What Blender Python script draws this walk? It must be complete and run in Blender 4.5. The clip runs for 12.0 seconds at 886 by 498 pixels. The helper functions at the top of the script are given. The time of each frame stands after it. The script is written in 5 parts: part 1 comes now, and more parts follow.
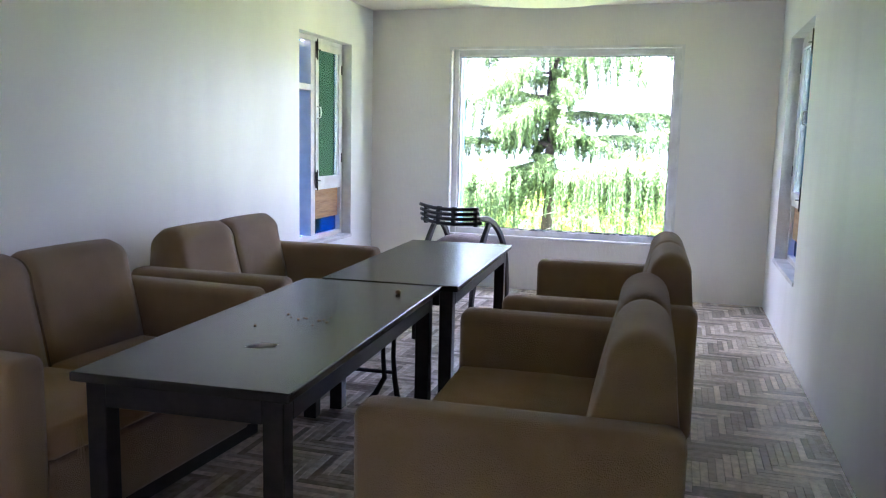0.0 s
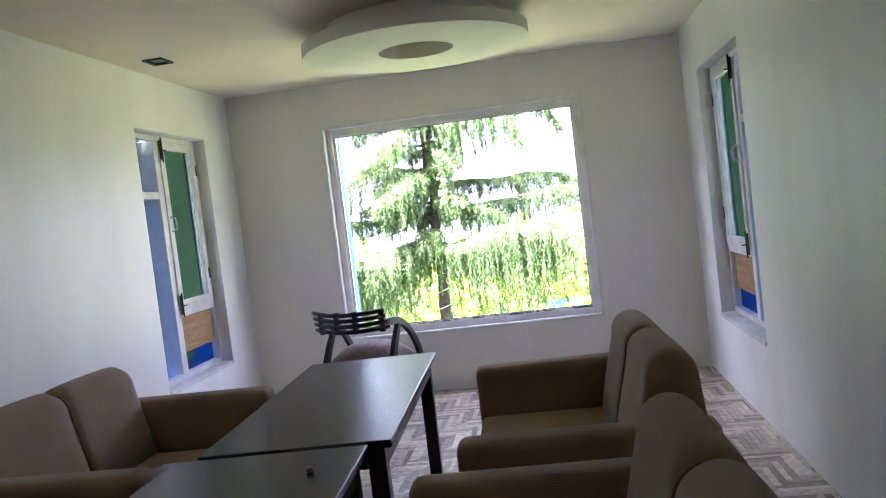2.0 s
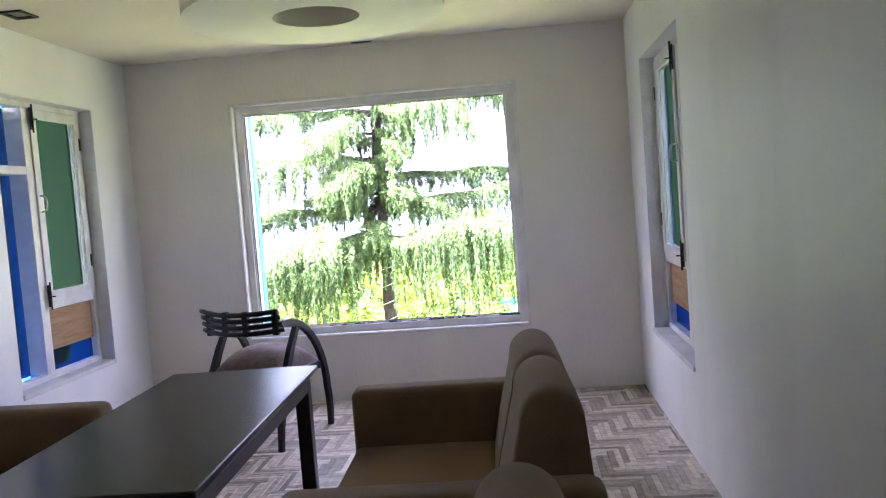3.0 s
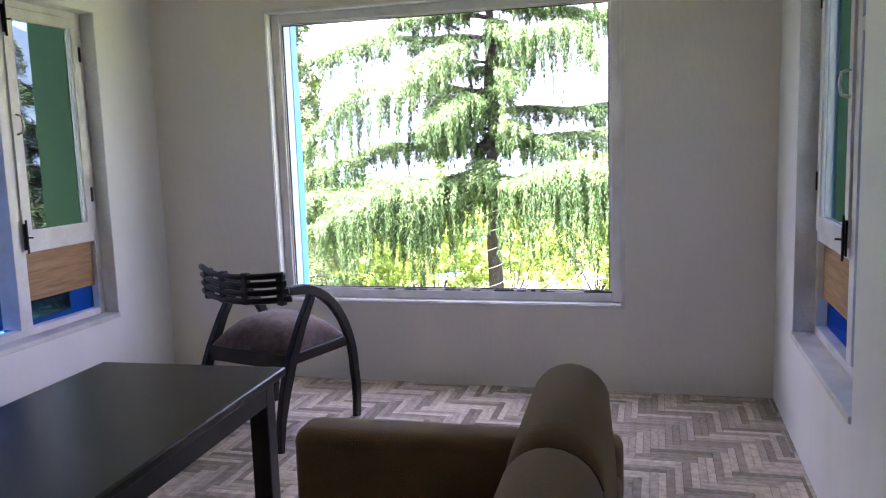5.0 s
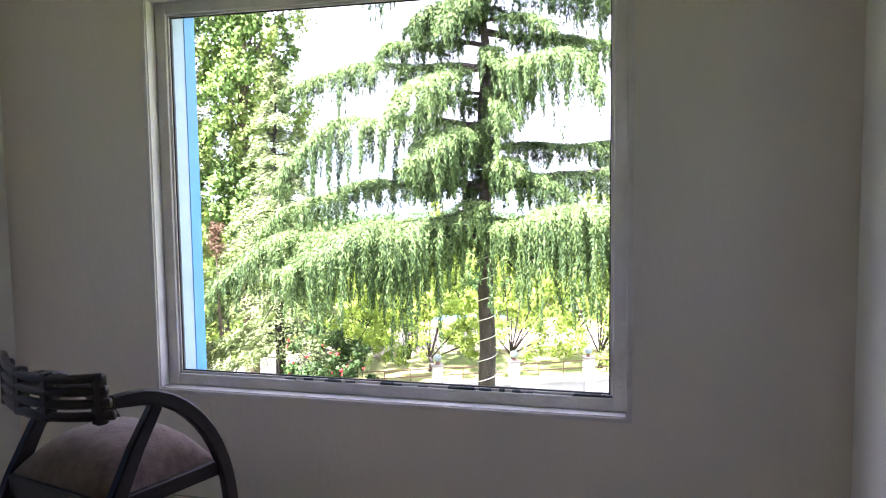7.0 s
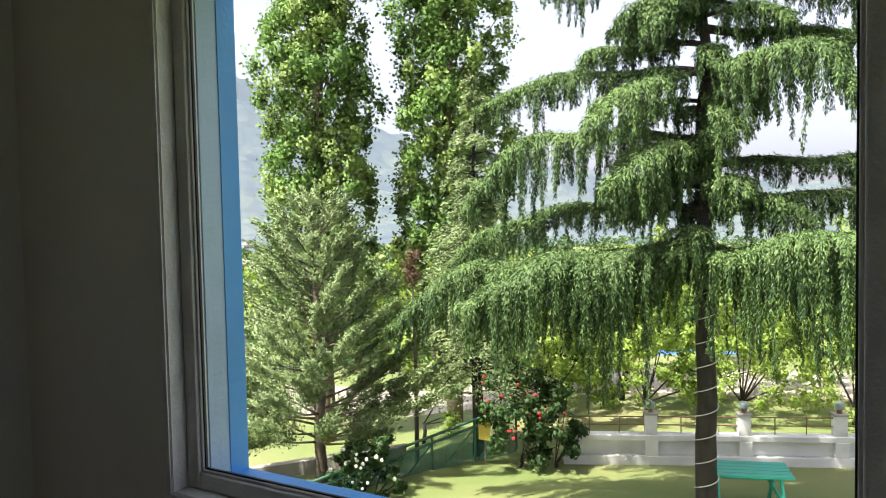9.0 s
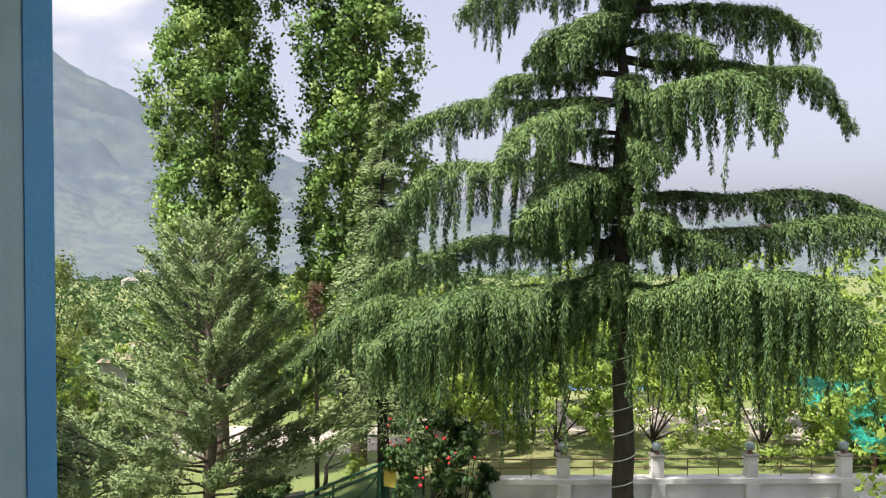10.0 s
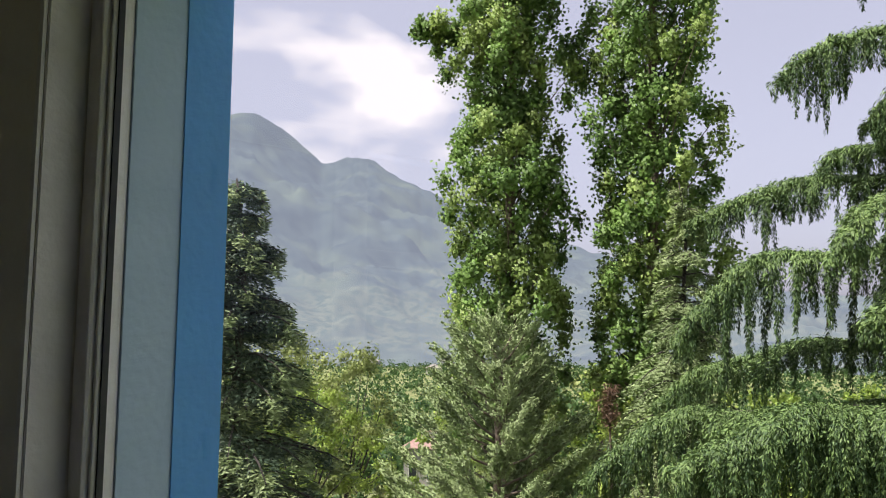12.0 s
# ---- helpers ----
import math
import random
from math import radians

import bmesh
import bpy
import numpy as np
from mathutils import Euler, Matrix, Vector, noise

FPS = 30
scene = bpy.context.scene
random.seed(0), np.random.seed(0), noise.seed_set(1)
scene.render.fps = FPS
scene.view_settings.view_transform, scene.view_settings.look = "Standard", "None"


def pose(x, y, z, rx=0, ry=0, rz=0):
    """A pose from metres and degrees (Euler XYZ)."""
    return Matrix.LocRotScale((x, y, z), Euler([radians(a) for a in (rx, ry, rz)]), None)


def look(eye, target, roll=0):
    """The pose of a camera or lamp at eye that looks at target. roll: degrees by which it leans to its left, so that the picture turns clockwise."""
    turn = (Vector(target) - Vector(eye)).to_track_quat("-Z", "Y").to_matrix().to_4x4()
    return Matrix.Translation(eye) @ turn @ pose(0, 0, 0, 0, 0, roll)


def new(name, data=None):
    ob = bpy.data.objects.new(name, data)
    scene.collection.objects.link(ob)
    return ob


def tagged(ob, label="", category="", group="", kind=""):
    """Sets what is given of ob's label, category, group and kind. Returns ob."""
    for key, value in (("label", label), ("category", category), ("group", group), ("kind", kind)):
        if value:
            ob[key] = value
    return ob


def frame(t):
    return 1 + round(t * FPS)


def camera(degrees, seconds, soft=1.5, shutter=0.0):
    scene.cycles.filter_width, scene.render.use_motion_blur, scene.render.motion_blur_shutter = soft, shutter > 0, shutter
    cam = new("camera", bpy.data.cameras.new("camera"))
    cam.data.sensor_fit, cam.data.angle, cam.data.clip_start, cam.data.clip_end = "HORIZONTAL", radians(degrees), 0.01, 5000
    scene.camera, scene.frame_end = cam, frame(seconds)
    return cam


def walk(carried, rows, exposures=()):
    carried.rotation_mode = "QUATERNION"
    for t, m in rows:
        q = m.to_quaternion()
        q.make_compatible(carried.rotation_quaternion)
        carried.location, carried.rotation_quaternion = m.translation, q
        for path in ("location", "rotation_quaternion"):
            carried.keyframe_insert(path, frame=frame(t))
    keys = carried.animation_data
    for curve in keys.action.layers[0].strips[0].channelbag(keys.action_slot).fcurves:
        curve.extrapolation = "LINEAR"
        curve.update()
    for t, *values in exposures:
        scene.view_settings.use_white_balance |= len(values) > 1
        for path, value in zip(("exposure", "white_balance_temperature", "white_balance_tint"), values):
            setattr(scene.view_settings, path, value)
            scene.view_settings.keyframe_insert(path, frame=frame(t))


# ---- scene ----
cam = camera(58.0, 12.0, soft=1.1)
PATH = [
    (0, (2.114, 0.705, 1.516), (1.558, 2.606, 1.244), 1.3),
    (0.5, (1.897, 0.869, 1.524), (1.165, 2.688, 1.13), -0.4),
    (1, (1.817, 1.144, 1.56), (0.931, 2.893, 1.164), -4.4),
    (1.5, (1.785, 1.47, 1.544), (1.115, 3.341, 1.32), -7.2),
    (2, (1.721, 1.768, 1.585), (1.449, 3.748, 1.491), -6.9),
    (2.5, (1.862, 2.115, 1.565), (1.693, 4.105, 1.454), -4.7),
    (4.5, (2.289, 3.461, 1.549), (1.861, 5.403, 1.334), -2.3),
    (5, (2.281, 3.857, 1.554), (1.764, 5.772, 1.292), -1.9),
    (5.5, (2.249, 4.19, 1.523), (1.68, 6.091, 1.271), 0.3),
    (6, (2.252, 4.585, 1.578), (1.664, 6.487, 1.386), 0.9),
    (6.5, (2.234, 4.993, 1.559), (1.707, 6.917, 1.406), 0.1),
    (7, (2.216, 5.356, 1.546), (1.685, 7.277, 1.378), -0.7),
    (7.5, (2.225, 5.77, 1.541), (1.546, 7.641, 1.351), -1.5),
    (7.7, (2.235, 5.925, 1.535), (1.47, 7.765, 1.362), -2.0),
    (9.3, (2.071, 7.059, 1.542), (1.011, 8.752, 1.444), -1.0),
    (9.5, (1.934, 7.192, 1.541), (0.957, 8.935, 1.463), -0.7),
    (10, (1.748, 7.542, 1.566), (0.9, 9.353, 1.539), -0.2),
    (10.5, (1.651, 7.778, 1.608), (0.672, 9.522, 1.647), 0.5),
    (11, (1.561, 8.02, 1.603), (0.375, 9.629, 1.677), 0.9),
    (11.5, (1.36, 8.222, 1.659), (0.008, 9.692, 1.764), 0.1),
    (12, (1.219, 8.317, 1.682), (-0.211, 9.702, 1.881), 0.4),
]

EXPOSURE = [(0, 5.1, 5520, 31), (0.5, 5.1, 5570, 30), (1, 5.2, 5670, 30), (1.5, 4.8, 5720, 32), (2.5, 4.5, 5770, 37), (4.5, 4.27, 5870, 39), (5.5, 4.0, 5820, 38), (6.2, 3.92, 5870, 36), (6.5, 3.8, 5970, 35), (7, 3.6, 6070, 33), (7.5, 3.25, 6170, 28), (9.3, 1.55, 6560, 14), (9.5, 1.48, 6560, 15), (10, 1.14, 6460, 18), (10.5, 0.95, 6410, 20), (11.5, 1.0, 6510, 21), (12, 1.0, 6510, 22)]
walk(cam, [(t, look(eye, target, roll)) for t, eye, target, roll in PATH], EXPOSURE)

# ---- world and sun ----
SUN_WAY = Vector((-0.26, -0.42, 0.87)).normalized()      # towards the sun
world = bpy.data.worlds.new("sky")
scene.world = world
world.use_nodes = True
wt = world.node_tree
sky = wt.nodes.new("ShaderNodeTexSky")
sky.sky_type, sky.sun_disc = "NISHITA", False
sky.sun_elevation = math.asin(SUN_WAY.z)
sky.sun_rotation = math.atan2(SUN_WAY.x, SUN_WAY.y)
sky.dust_density, sky.air_density = 4.3, 0.85
wt.nodes["Background"].inputs["Strength"].default_value = 0.15
pale = wt.nodes.new("ShaderNodeHueSaturation")           # a hazy, milky sky
pale.inputs["Saturation"].default_value = 0.55
wt.links.new(sky.outputs["Color"], pale.inputs["Color"])
haze = wt.nodes.new("ShaderNodeMix")                     # summer haze that evens the sky out
haze.data_type = "RGBA"
haze.inputs["Factor"].default_value = 0.58
haze.inputs[7].default_value = (1.92, 1.95, 2.3, 1)
wt.links.new(pale.outputs["Color"], haze.inputs[6])
wt.links.new(haze.outputs[2], wt.nodes["Background"].inputs["Color"])
sun = new("sun", bpy.data.lights.new("sun", "SUN"))
sun.data.energy, sun.data.angle, sun.data.color = 4.0, radians(0.5), (1.0, 0.95, 0.86)
sun.matrix_world = look((0, 0, 40), Vector((0, 0, 40)) - SUN_WAY)


# ---- materials ----
def material(name, base, rough=0.6, second=None, scale=6.0, amount=0.5, bump=0.0, bump_scale=60.0, metal=0.0,
             stretch=(1, 1, 1), stain=None, stain_scale=1.2, stain_amount=0.3, vary=0.0, island=0.0, sheen=0.0, spec=0.5):
    """A surface with grain, a second tone, stains at a larger scale, relief, and a tone of its own for each object or island."""
    m = bpy.data.materials.new(name)
    m.use_nodes = True
    nt = m.node_tree
    n, l = nt.nodes, nt.links
    b = n["Principled BSDF"]
    b.inputs["Roughness"].default_value, b.inputs["Metallic"].default_value = rough, metal
    b.inputs["Specular IOR Level"].default_value = spec
    if sheen:
        b.inputs["Sheen Weight"].default_value = sheen
        b.inputs["Sheen Roughness"].default_value = 0.4
    co = n.new("ShaderNodeTexCoord")
    mp = n.new("ShaderNodeMapping")
    mp.inputs["Scale"].default_value = stretch
    l.new(co.outputs["Object"], mp.inputs["Vector"])

    def mix(fac, a, c):
        x = n.new("ShaderNodeMix")
        x.data_type = "RGBA"
        l.new(fac, x.inputs["Factor"])
        for sock, v in ((x.inputs["A"], a), (x.inputs["B"], c)):
            if isinstance(v, (tuple, list)):
                sock.default_value = (*v, 1)
            else:
                l.new(v, sock)
        return x.outputs["Result"]

    def noisy(s, detail, low, high, top):
        t = n.new("ShaderNodeTexNoise")
        t.inputs["Scale"].default_value, t.inputs["Detail"].default_value = s, detail
        l.new(mp.outputs["Vector"], t.inputs["Vector"])
        r = n.new("ShaderNodeMapRange")
        for k, v in (("From Min", low), ("From Max", high), ("To Min", 0.0), ("To Max", top)):
            r.inputs[k].default_value = v
        l.new(t.outputs["Fac"], r.inputs["Value"])
        return r.outputs["Result"]

    col = base
    if second:
        col = mix(noisy(scale, 6, 0.35, 0.65, amount), base, second)
    if stain:
        col = mix(noisy(stain_scale, 3, 0.48, 0.72, stain_amount), col, stain)
    if vary or island:
        src = n.new("ShaderNodeObjectInfo").outputs["Random"] if vary else n.new("ShaderNodeNewGeometry").outputs["Random Per Island"]
        h = n.new("ShaderNodeHueSaturation")
        r = n.new("ShaderNodeMapRange")
        k = vary or island
        r.inputs["To Min"].default_value, r.inputs["To Max"].default_value = 1 - k, 1 + k
        l.new(src, r.inputs["Value"])
        l.new(r.outputs["Result"], h.inputs["Value"])
        if isinstance(col, tuple):
            h.inputs["Color"].default_value = (*col, 1)
        else:
            l.new(col, h.inputs["Color"])
        col = h.outputs["Color"]
    if isinstance(col, tuple):
        b.inputs["Base Color"].default_value = (*col, 1)
    else:
        l.new(col, b.inputs["Base Color"])
    if bump:
        t = n.new("ShaderNodeTexNoise")
        t.inputs["Scale"].default_value, t.inputs["Detail"].default_value = bump_scale, 5
        l.new(mp.outputs["Vector"], t.inputs["Vector"])
        bp = n.new("ShaderNodeBump")
        bp.inputs["Strength"].default_value, bp.inputs["Distance"].default_value = bump, 0.01
        l.new(t.outputs["Fac"], bp.inputs["Height"])
        l.new(bp.outputs["Normal"], b.inputs["Normal"])
    return m


def leafy(name, base, second, through_light=0.35, scale=0.8, island=0.35, rough=0.55):
    """Leaves: two greens in drifts, each leaf a little its own, with some light passing through."""
    m = material(name, base, rough, second, scale, 0.9, island=island, spec=0.3)
    nt = m.node_tree
    b = nt.nodes["Principled BSDF"]
    col = b.inputs["Base Color"].links[0].from_socket
    tr = nt.nodes.new("ShaderNodeBsdfTranslucent")
    nt.links.new(col, tr.inputs["Color"])
    mx = nt.nodes.new("ShaderNodeMixShader")
    mx.inputs[0].default_value = through_light
    nt.links.new(b.outputs[0], mx.inputs[1])
    nt.links.new(tr.outputs[0], mx.inputs[2])
    nt.links.new(mx.outputs[0], nt.nodes["Material Output"].inputs["Surface"])
    return m


def glass(name, tint=(0.97, 0.985, 0.98)):
    m = bpy.data.materials.new(name)
    m.use_nodes = True
    nt = m.node_tree
    nt.nodes.remove(nt.nodes["Principled BSDF"])
    tr, gl, fr, mx = (nt.nodes.new(k) for k in ("ShaderNodeBsdfTransparent", "ShaderNodeBsdfGlossy", "ShaderNodeLayerWeight", "ShaderNodeMixShader"))
    tr.inputs["Color"].default_value = (*tint, 1)
    gl.inputs["Roughness"].default_value = 0.0
    fr.inputs["Blend"].default_value = 0.12
    amt = nt.nodes.new("ShaderNodeMapRange")
    amt.inputs["To Min"].default_value, amt.inputs["To Max"].default_value = 0.005, 0.25
    nt.links.new(fr.outputs["Facing"], amt.inputs["Value"])
    nt.links.new(amt.outputs["Result"], mx.inputs[0])
    nt.links.new(tr.outputs[0], mx.inputs[1])
    nt.links.new(gl.outputs[0], mx.inputs[2])
    nt.links.new(mx.outputs[0], nt.nodes["Material Output"].inputs["Surface"])
    return m


M = dict(
    wall=material("wall_paint", (0.81, 0.765, 0.725), 0.75, (0.76, 0.715, 0.675), 3.0, 0.5, 0.25, 45, stretch=(1, 1, 0.35),
                  stain=(0.60, 0.585, 0.56), stain_scale=0.9, stain_amount=0.35),
    side=material("side_wall_paint", (0.87, 0.865, 0.855), 0.42, (0.83, 0.825, 0.815), 2.2, 0.5, 0.30, 7, stretch=(1, 1, 0.3),
                  stain=(0.62, 0.61, 0.58), stain_scale=1.1, stain_amount=0.4),
    ceiling=material("ceiling_paint", (0.78, 0.71, 0.61), 0.8, (0.72, 0.65, 0.56), 2.0, 0.6, 0.2, 50),
    disc=material("disc_paint", (0.78, 0.76, 0.66), 0.7, (0.72, 0.70, 0.60), 3.0, 0.5, 0.1, 60),
    frame=material("white_gloss_paint", (0.79, 0.77, 0.78), 0.38, (0.62, 0.60, 0.60), 9.0, 0.6, 0.25, 70, stain=(0.5, 0.47, 0.44), stain_scale=5, stain_amount=0.35),
    reveal=material("reveal_plaster", (0.76, 0.75, 0.75), 0.8, (0.67, 0.66, 0.65), 12.0, 0.7, 0.5, 70, stain=(0.45, 0.43, 0.40), stain_scale=3, stain_amount=0.4),
    pale_blue=material("pale_blue_paint", (0.40, 0.54, 0.70), 0.5, (0.35, 0.50, 0.66), 8.0, 0.6, 0.2, 60, stain=(0.28, 0.40, 0.52), stain_scale=4),
    blue=material("blue_paint", (0.065, 0.33, 0.78), 0.45, (0.08, 0.37, 0.80), 7.0, 0.6, 0.2, 60, stain=(0.08, 0.25, 0.5), stain_scale=4),
    green=material("green_paint", (0.018, 0.095, 0.030), 0.6, (0.025, 0.11, 0.036), 6.0, 0.6, 0.04, 25),
    putty=material("dark_putty", (0.06, 0.085, 0.11), 0.7, (0.12, 0.14, 0.16), 40, 0.7, 0.4, 90),
    gasket=material("black_gasket", (0.02, 0.022, 0.025), 0.6, (0.05, 0.05, 0.05), 30, 0.5),
    ply=material("plywood", (0.40, 0.23, 0.10), 0.55, (0.27, 0.145, 0.06), 9.0, 1.0, 0.2, 90, stretch=(1, 0.7, 9), stain=(0.5, 0.33, 0.17), stain_scale=2.2, stain_amount=0.6),
    iron=material("black_iron", (0.025, 0.025, 0.027), 0.4, (0.06, 0.05, 0.045), 30, 0.5, 0.2, 120, metal=0.6),
    chrome=material("worn_chrome", (0.62, 0.60, 0.56), 0.3, (0.45, 0.42, 0.38), 40, 0.6, metal=1.0),
    velour=material("brown_velour", (0.315, 0.215, 0.128), 0.85, (0.250, 0.168, 0.098), 5.0, 0.9, 0.5, 260, stain=(0.27, 0.195, 0.135), stain_scale=3.2, stain_amount=0.55, sheen=0.35, spec=0.2),
    seat_velour=material("worn_orange_brown_velour", (0.37, 0.225, 0.112), 0.85, (0.29, 0.175, 0.085), 5.0, 0.9, 0.5, 260, stain=(0.40, 0.27, 0.16), stain_scale=3.2, stain_amount=0.55, sheen=0.3, spec=0.2),
    crease=material("dark_crease", (0.16, 0.105, 0.062), 0.85, (0.11, 0.07, 0.042), 40, 0.5),
    plinth=material("dark_plinth", (0.03, 0.024, 0.02), 0.6, (0.05, 0.04, 0.03), 12, 0.6),
    ebony=material("dark_lacquered_wood", (0.014, 0.012, 0.011), 0.36, (0.024, 0.020, 0.018), 5.0, 0.9, 0.12, 60, stretch=(6, 0.6, 6), stain=(0.032, 0.028, 0.025), stain_scale=1.8, stain_amount=0.5, spec=0.25),
    top=material("dusty_table_top", (0.017, 0.015, 0.013), 0.27, (0.030, 0.026, 0.022), 4.0, 0.9, 0.08, 70, stain=(0.050, 0.044, 0.037), stain_scale=2.4, stain_amount=0.6, spec=0.32),
    seat=material("mauve_brown_plush", (0.22, 0.155, 0.135), 0.85, (0.14, 0.095, 0.082), 26.0, 1.0, 0.6, 180, stain=(0.32, 0.245, 0.215), stain_scale=9, stain_amount=0.6, sheen=0.4, spec=0.2),
    plastic=material("pale_plastic", (0.62, 0.66, 0.72), 0.25, (0.5, 0.56, 0.66), 12, 0.6),
    paper=material("old_paper", (0.76, 0.73, 0.66), 0.8, (0.64, 0.60, 0.52), 20, 0.6),
    crumb=material("brown_crumbs", (0.12, 0.06, 0.03), 0.7, (0.2, 0.12, 0.06), 60, 0.8, vary=0.3),
    plank=material("parquet", (0.60, 0.51, 0.43), 0.22, (0.34, 0.275, 0.22), 5.0, 0.8, 0.12, 90, stretch=(5, 5, 1), stain=(0.52, 0.46, 0.40), stain_scale=6, stain_amount=0.5, vary=0.5),
    plank_far=material("parquet_joined", (0.60, 0.51, 0.43), 0.22, (0.34, 0.275, 0.22), 5.0, 0.8, 0.12, 90, stretch=(5, 5, 1), stain=(0.52, 0.46, 0.40), stain_scale=6, stain_amount=0.5, island=0.5),
    joint=material("parquet_joint", (0.10, 0.082, 0.066), 0.8, (0.14, 0.115, 0.09), 20, 0.6),
    pane=glass("clear_glass"),
    blue_pane=glass("blue_tinted_glass", (0.09, 0.16, 0.26)),
    grey_pane=glass("grey_tinted_glass", (0.40, 0.45, 0.46)),
    concrete=material("outer_render", (0.55, 0.53, 0.50), 0.85, (0.45, 0.43, 0.40), 2, 0.6, 0.3, 30),
    whitewall=material("whitewashed_masonry", (0.70, 0.69, 0.66), 0.8, (0.55, 0.54, 0.51), 2.0, 0.7, 0.3, 30, stain=(0.33, 0.32, 0.30), stain_scale=1.4, stain_amount=0.5),
    grass=material("lawn", (0.125, 0.175, 0.045), 0.9, (0.17, 0.19, 0.062), 0.5, 0.9, 0.8, 14, stain=(0.27, 0.24, 0.12), stain_scale=0.16, stain_amount=0.6),
    road=material("pale_road", (0.46, 0.40, 0.34), 0.9, (0.40, 0.34, 0.28), 1.2, 0.8, 0.3, 20),
    stone=material("kerb_stone", (0.34, 0.31, 0.27), 0.85, (0.24, 0.22, 0.19), 4, 0.8, 0.5, 20),
    bark=material("cedar_bark", (0.040, 0.032, 0.027), 0.9, (0.018, 0.014, 0.012), 14, 1.0, 1.0, 34, stretch=(1, 1, 0.3)),
    pale_bark=material("poplar_bark", (0.15, 0.115, 0.085), 0.9, (0.08, 0.06, 0.045), 10, 1.0, 0.9, 24, stretch=(1, 1, 0.3)),
    rope=material("light_cord", (0.5, 0.5, 0.46), 0.6),
    # two cedar greens: a shaded one, and a sunlit one for the limb tops
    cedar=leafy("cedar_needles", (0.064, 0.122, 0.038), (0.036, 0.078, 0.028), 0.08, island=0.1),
    cedar_lit=leafy("cedar_sunlit_needles", (0.175, 0.275, 0.085), (0.125, 0.210, 0.065), 0.14, island=0.1),
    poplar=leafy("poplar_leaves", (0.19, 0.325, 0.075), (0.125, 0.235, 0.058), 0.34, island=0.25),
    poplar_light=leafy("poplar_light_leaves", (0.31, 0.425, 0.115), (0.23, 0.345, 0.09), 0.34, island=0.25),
    juniper=leafy("juniper_sprays", (0.28, 0.365, 0.155), (0.20, 0.28, 0.115), 0.2, island=0.22),
    olive=leafy("olive_leaves", (0.34, 0.40, 0.14), (0.25, 0.32, 0.10), 0.35, island=0.25),
    spruce=leafy("spruce_needles", (0.09, 0.14, 0.08), (0.05, 0.095, 0.055), 0.25),
    orchard=leafy("orchard_leaves", (0.37, 0.49, 0.10), (0.25, 0.37, 0.075), 0.45, island=0.25),
    bush=leafy("bush_leaves", (0.075, 0.15, 0.04), (0.045, 0.09, 0.03), 0.35),
    dry=leafy("dry_needles", (0.21, 0.13, 0.08), (0.15, 0.095, 0.06), 0.2),
    rose=material("red_rose", (0.55, 0.03, 0.03), 0.6, (0.4, 0.02, 0.03), 30, 0.6),
    white_rose=material("white_rose", (0.75, 0.74, 0.68), 0.6, (0.6, 0.62, 0.5), 30, 0.6),
    turquoise=material("turquoise_paint", (0.03, 0.42, 0.31), 0.5, (0.04, 0.36, 0.27), 5, 0.6, 0.2, 40),
    yellow=material("yellow_paint", (0.62, 0.47, 0.08), 0.6, (0.55, 0.42, 0.1), 6, 0.5),
    net=material("green_net", (0.05, 0.22, 0.17), 0.8, (0.08, 0.28, 0.21), 14, 0.7, 0.3, 80),
    rail=material("green_rail_paint", (0.03, 0.11, 0.07), 0.5, (0.05, 0.14, 0.09), 10, 0.6),
    rust=material("rusty_rail", (0.20, 0.10, 0.065), 0.7, (0.13, 0.07, 0.05), 10, 0.8),
    lampglass=material("frosted_lamp", (0.28, 0.34, 0.34), 0.3, (0.2, 0.25, 0.25), 10, 0.5),
    tin=material("pinkish_tin_roof", (0.26, 0.15, 0.12), 0.6, (0.34, 0.24, 0.20), 1.2, 0.9, stain=(0.22, 0.10, 0.07), stain_scale=0.8),
    house=material("house_render", (0.36, 0.35, 0.33), 0.8, (0.30, 0.29, 0.27), 1, 0.6),
    tarp=material("blue_tarpaulin", (0.05, 0.17, 0.55), 0.5, (0.12, 0.27, 0.62), 2, 0.8, 0.3, 6),
    dark=material("dark_glass", (0.03, 0.035, 0.04), 0.15),
)


def meshy(m, holes):
    """A net: part of the light passes through its holes."""
    nt = m.node_tree
    tr, mx = nt.nodes.new("ShaderNodeBsdfTransparent"), nt.nodes.new("ShaderNodeMixShader")
    mx.inputs[0].default_value = holes
    nt.links.new(nt.nodes["Principled BSDF"].outputs[0], mx.inputs[1])
    nt.links.new(tr.outputs[0], mx.inputs[2])
    nt.links.new(mx.outputs[0], nt.nodes["Material Output"].inputs["Surface"])


meshy(M["net"], 0.5)


# ---- building blocks ----
def box(bm, x0, x1, y0, y1, z0, z1):
    vs = [bm.verts.new((x, y, z)) for x in (x0, x1) for y in (y0, y1) for z in (z0, z1)]
    for f in ((0, 1, 3, 2), (4, 6, 7, 5), (0, 4, 5, 1), (2, 3, 7, 6), (0, 2, 6, 4), (1, 5, 7, 3)):
        bm.faces.new([vs[i] for i in f])


def boxes(*bs):
    bm = bmesh.new()
    for b in bs:
        box(bm, *b)
    return bm


def rbox(x0, x1, y0, y1, z0, z1, r=0.01, seg=2):
    """A box with rounded edges."""
    bm = boxes((x0, x1, y0, y1, z0, z1))
    bmesh.ops.bevel(bm, geom=bm.edges[:], offset=r, segments=seg, affect="EDGES", profile=0.5)
    return bm


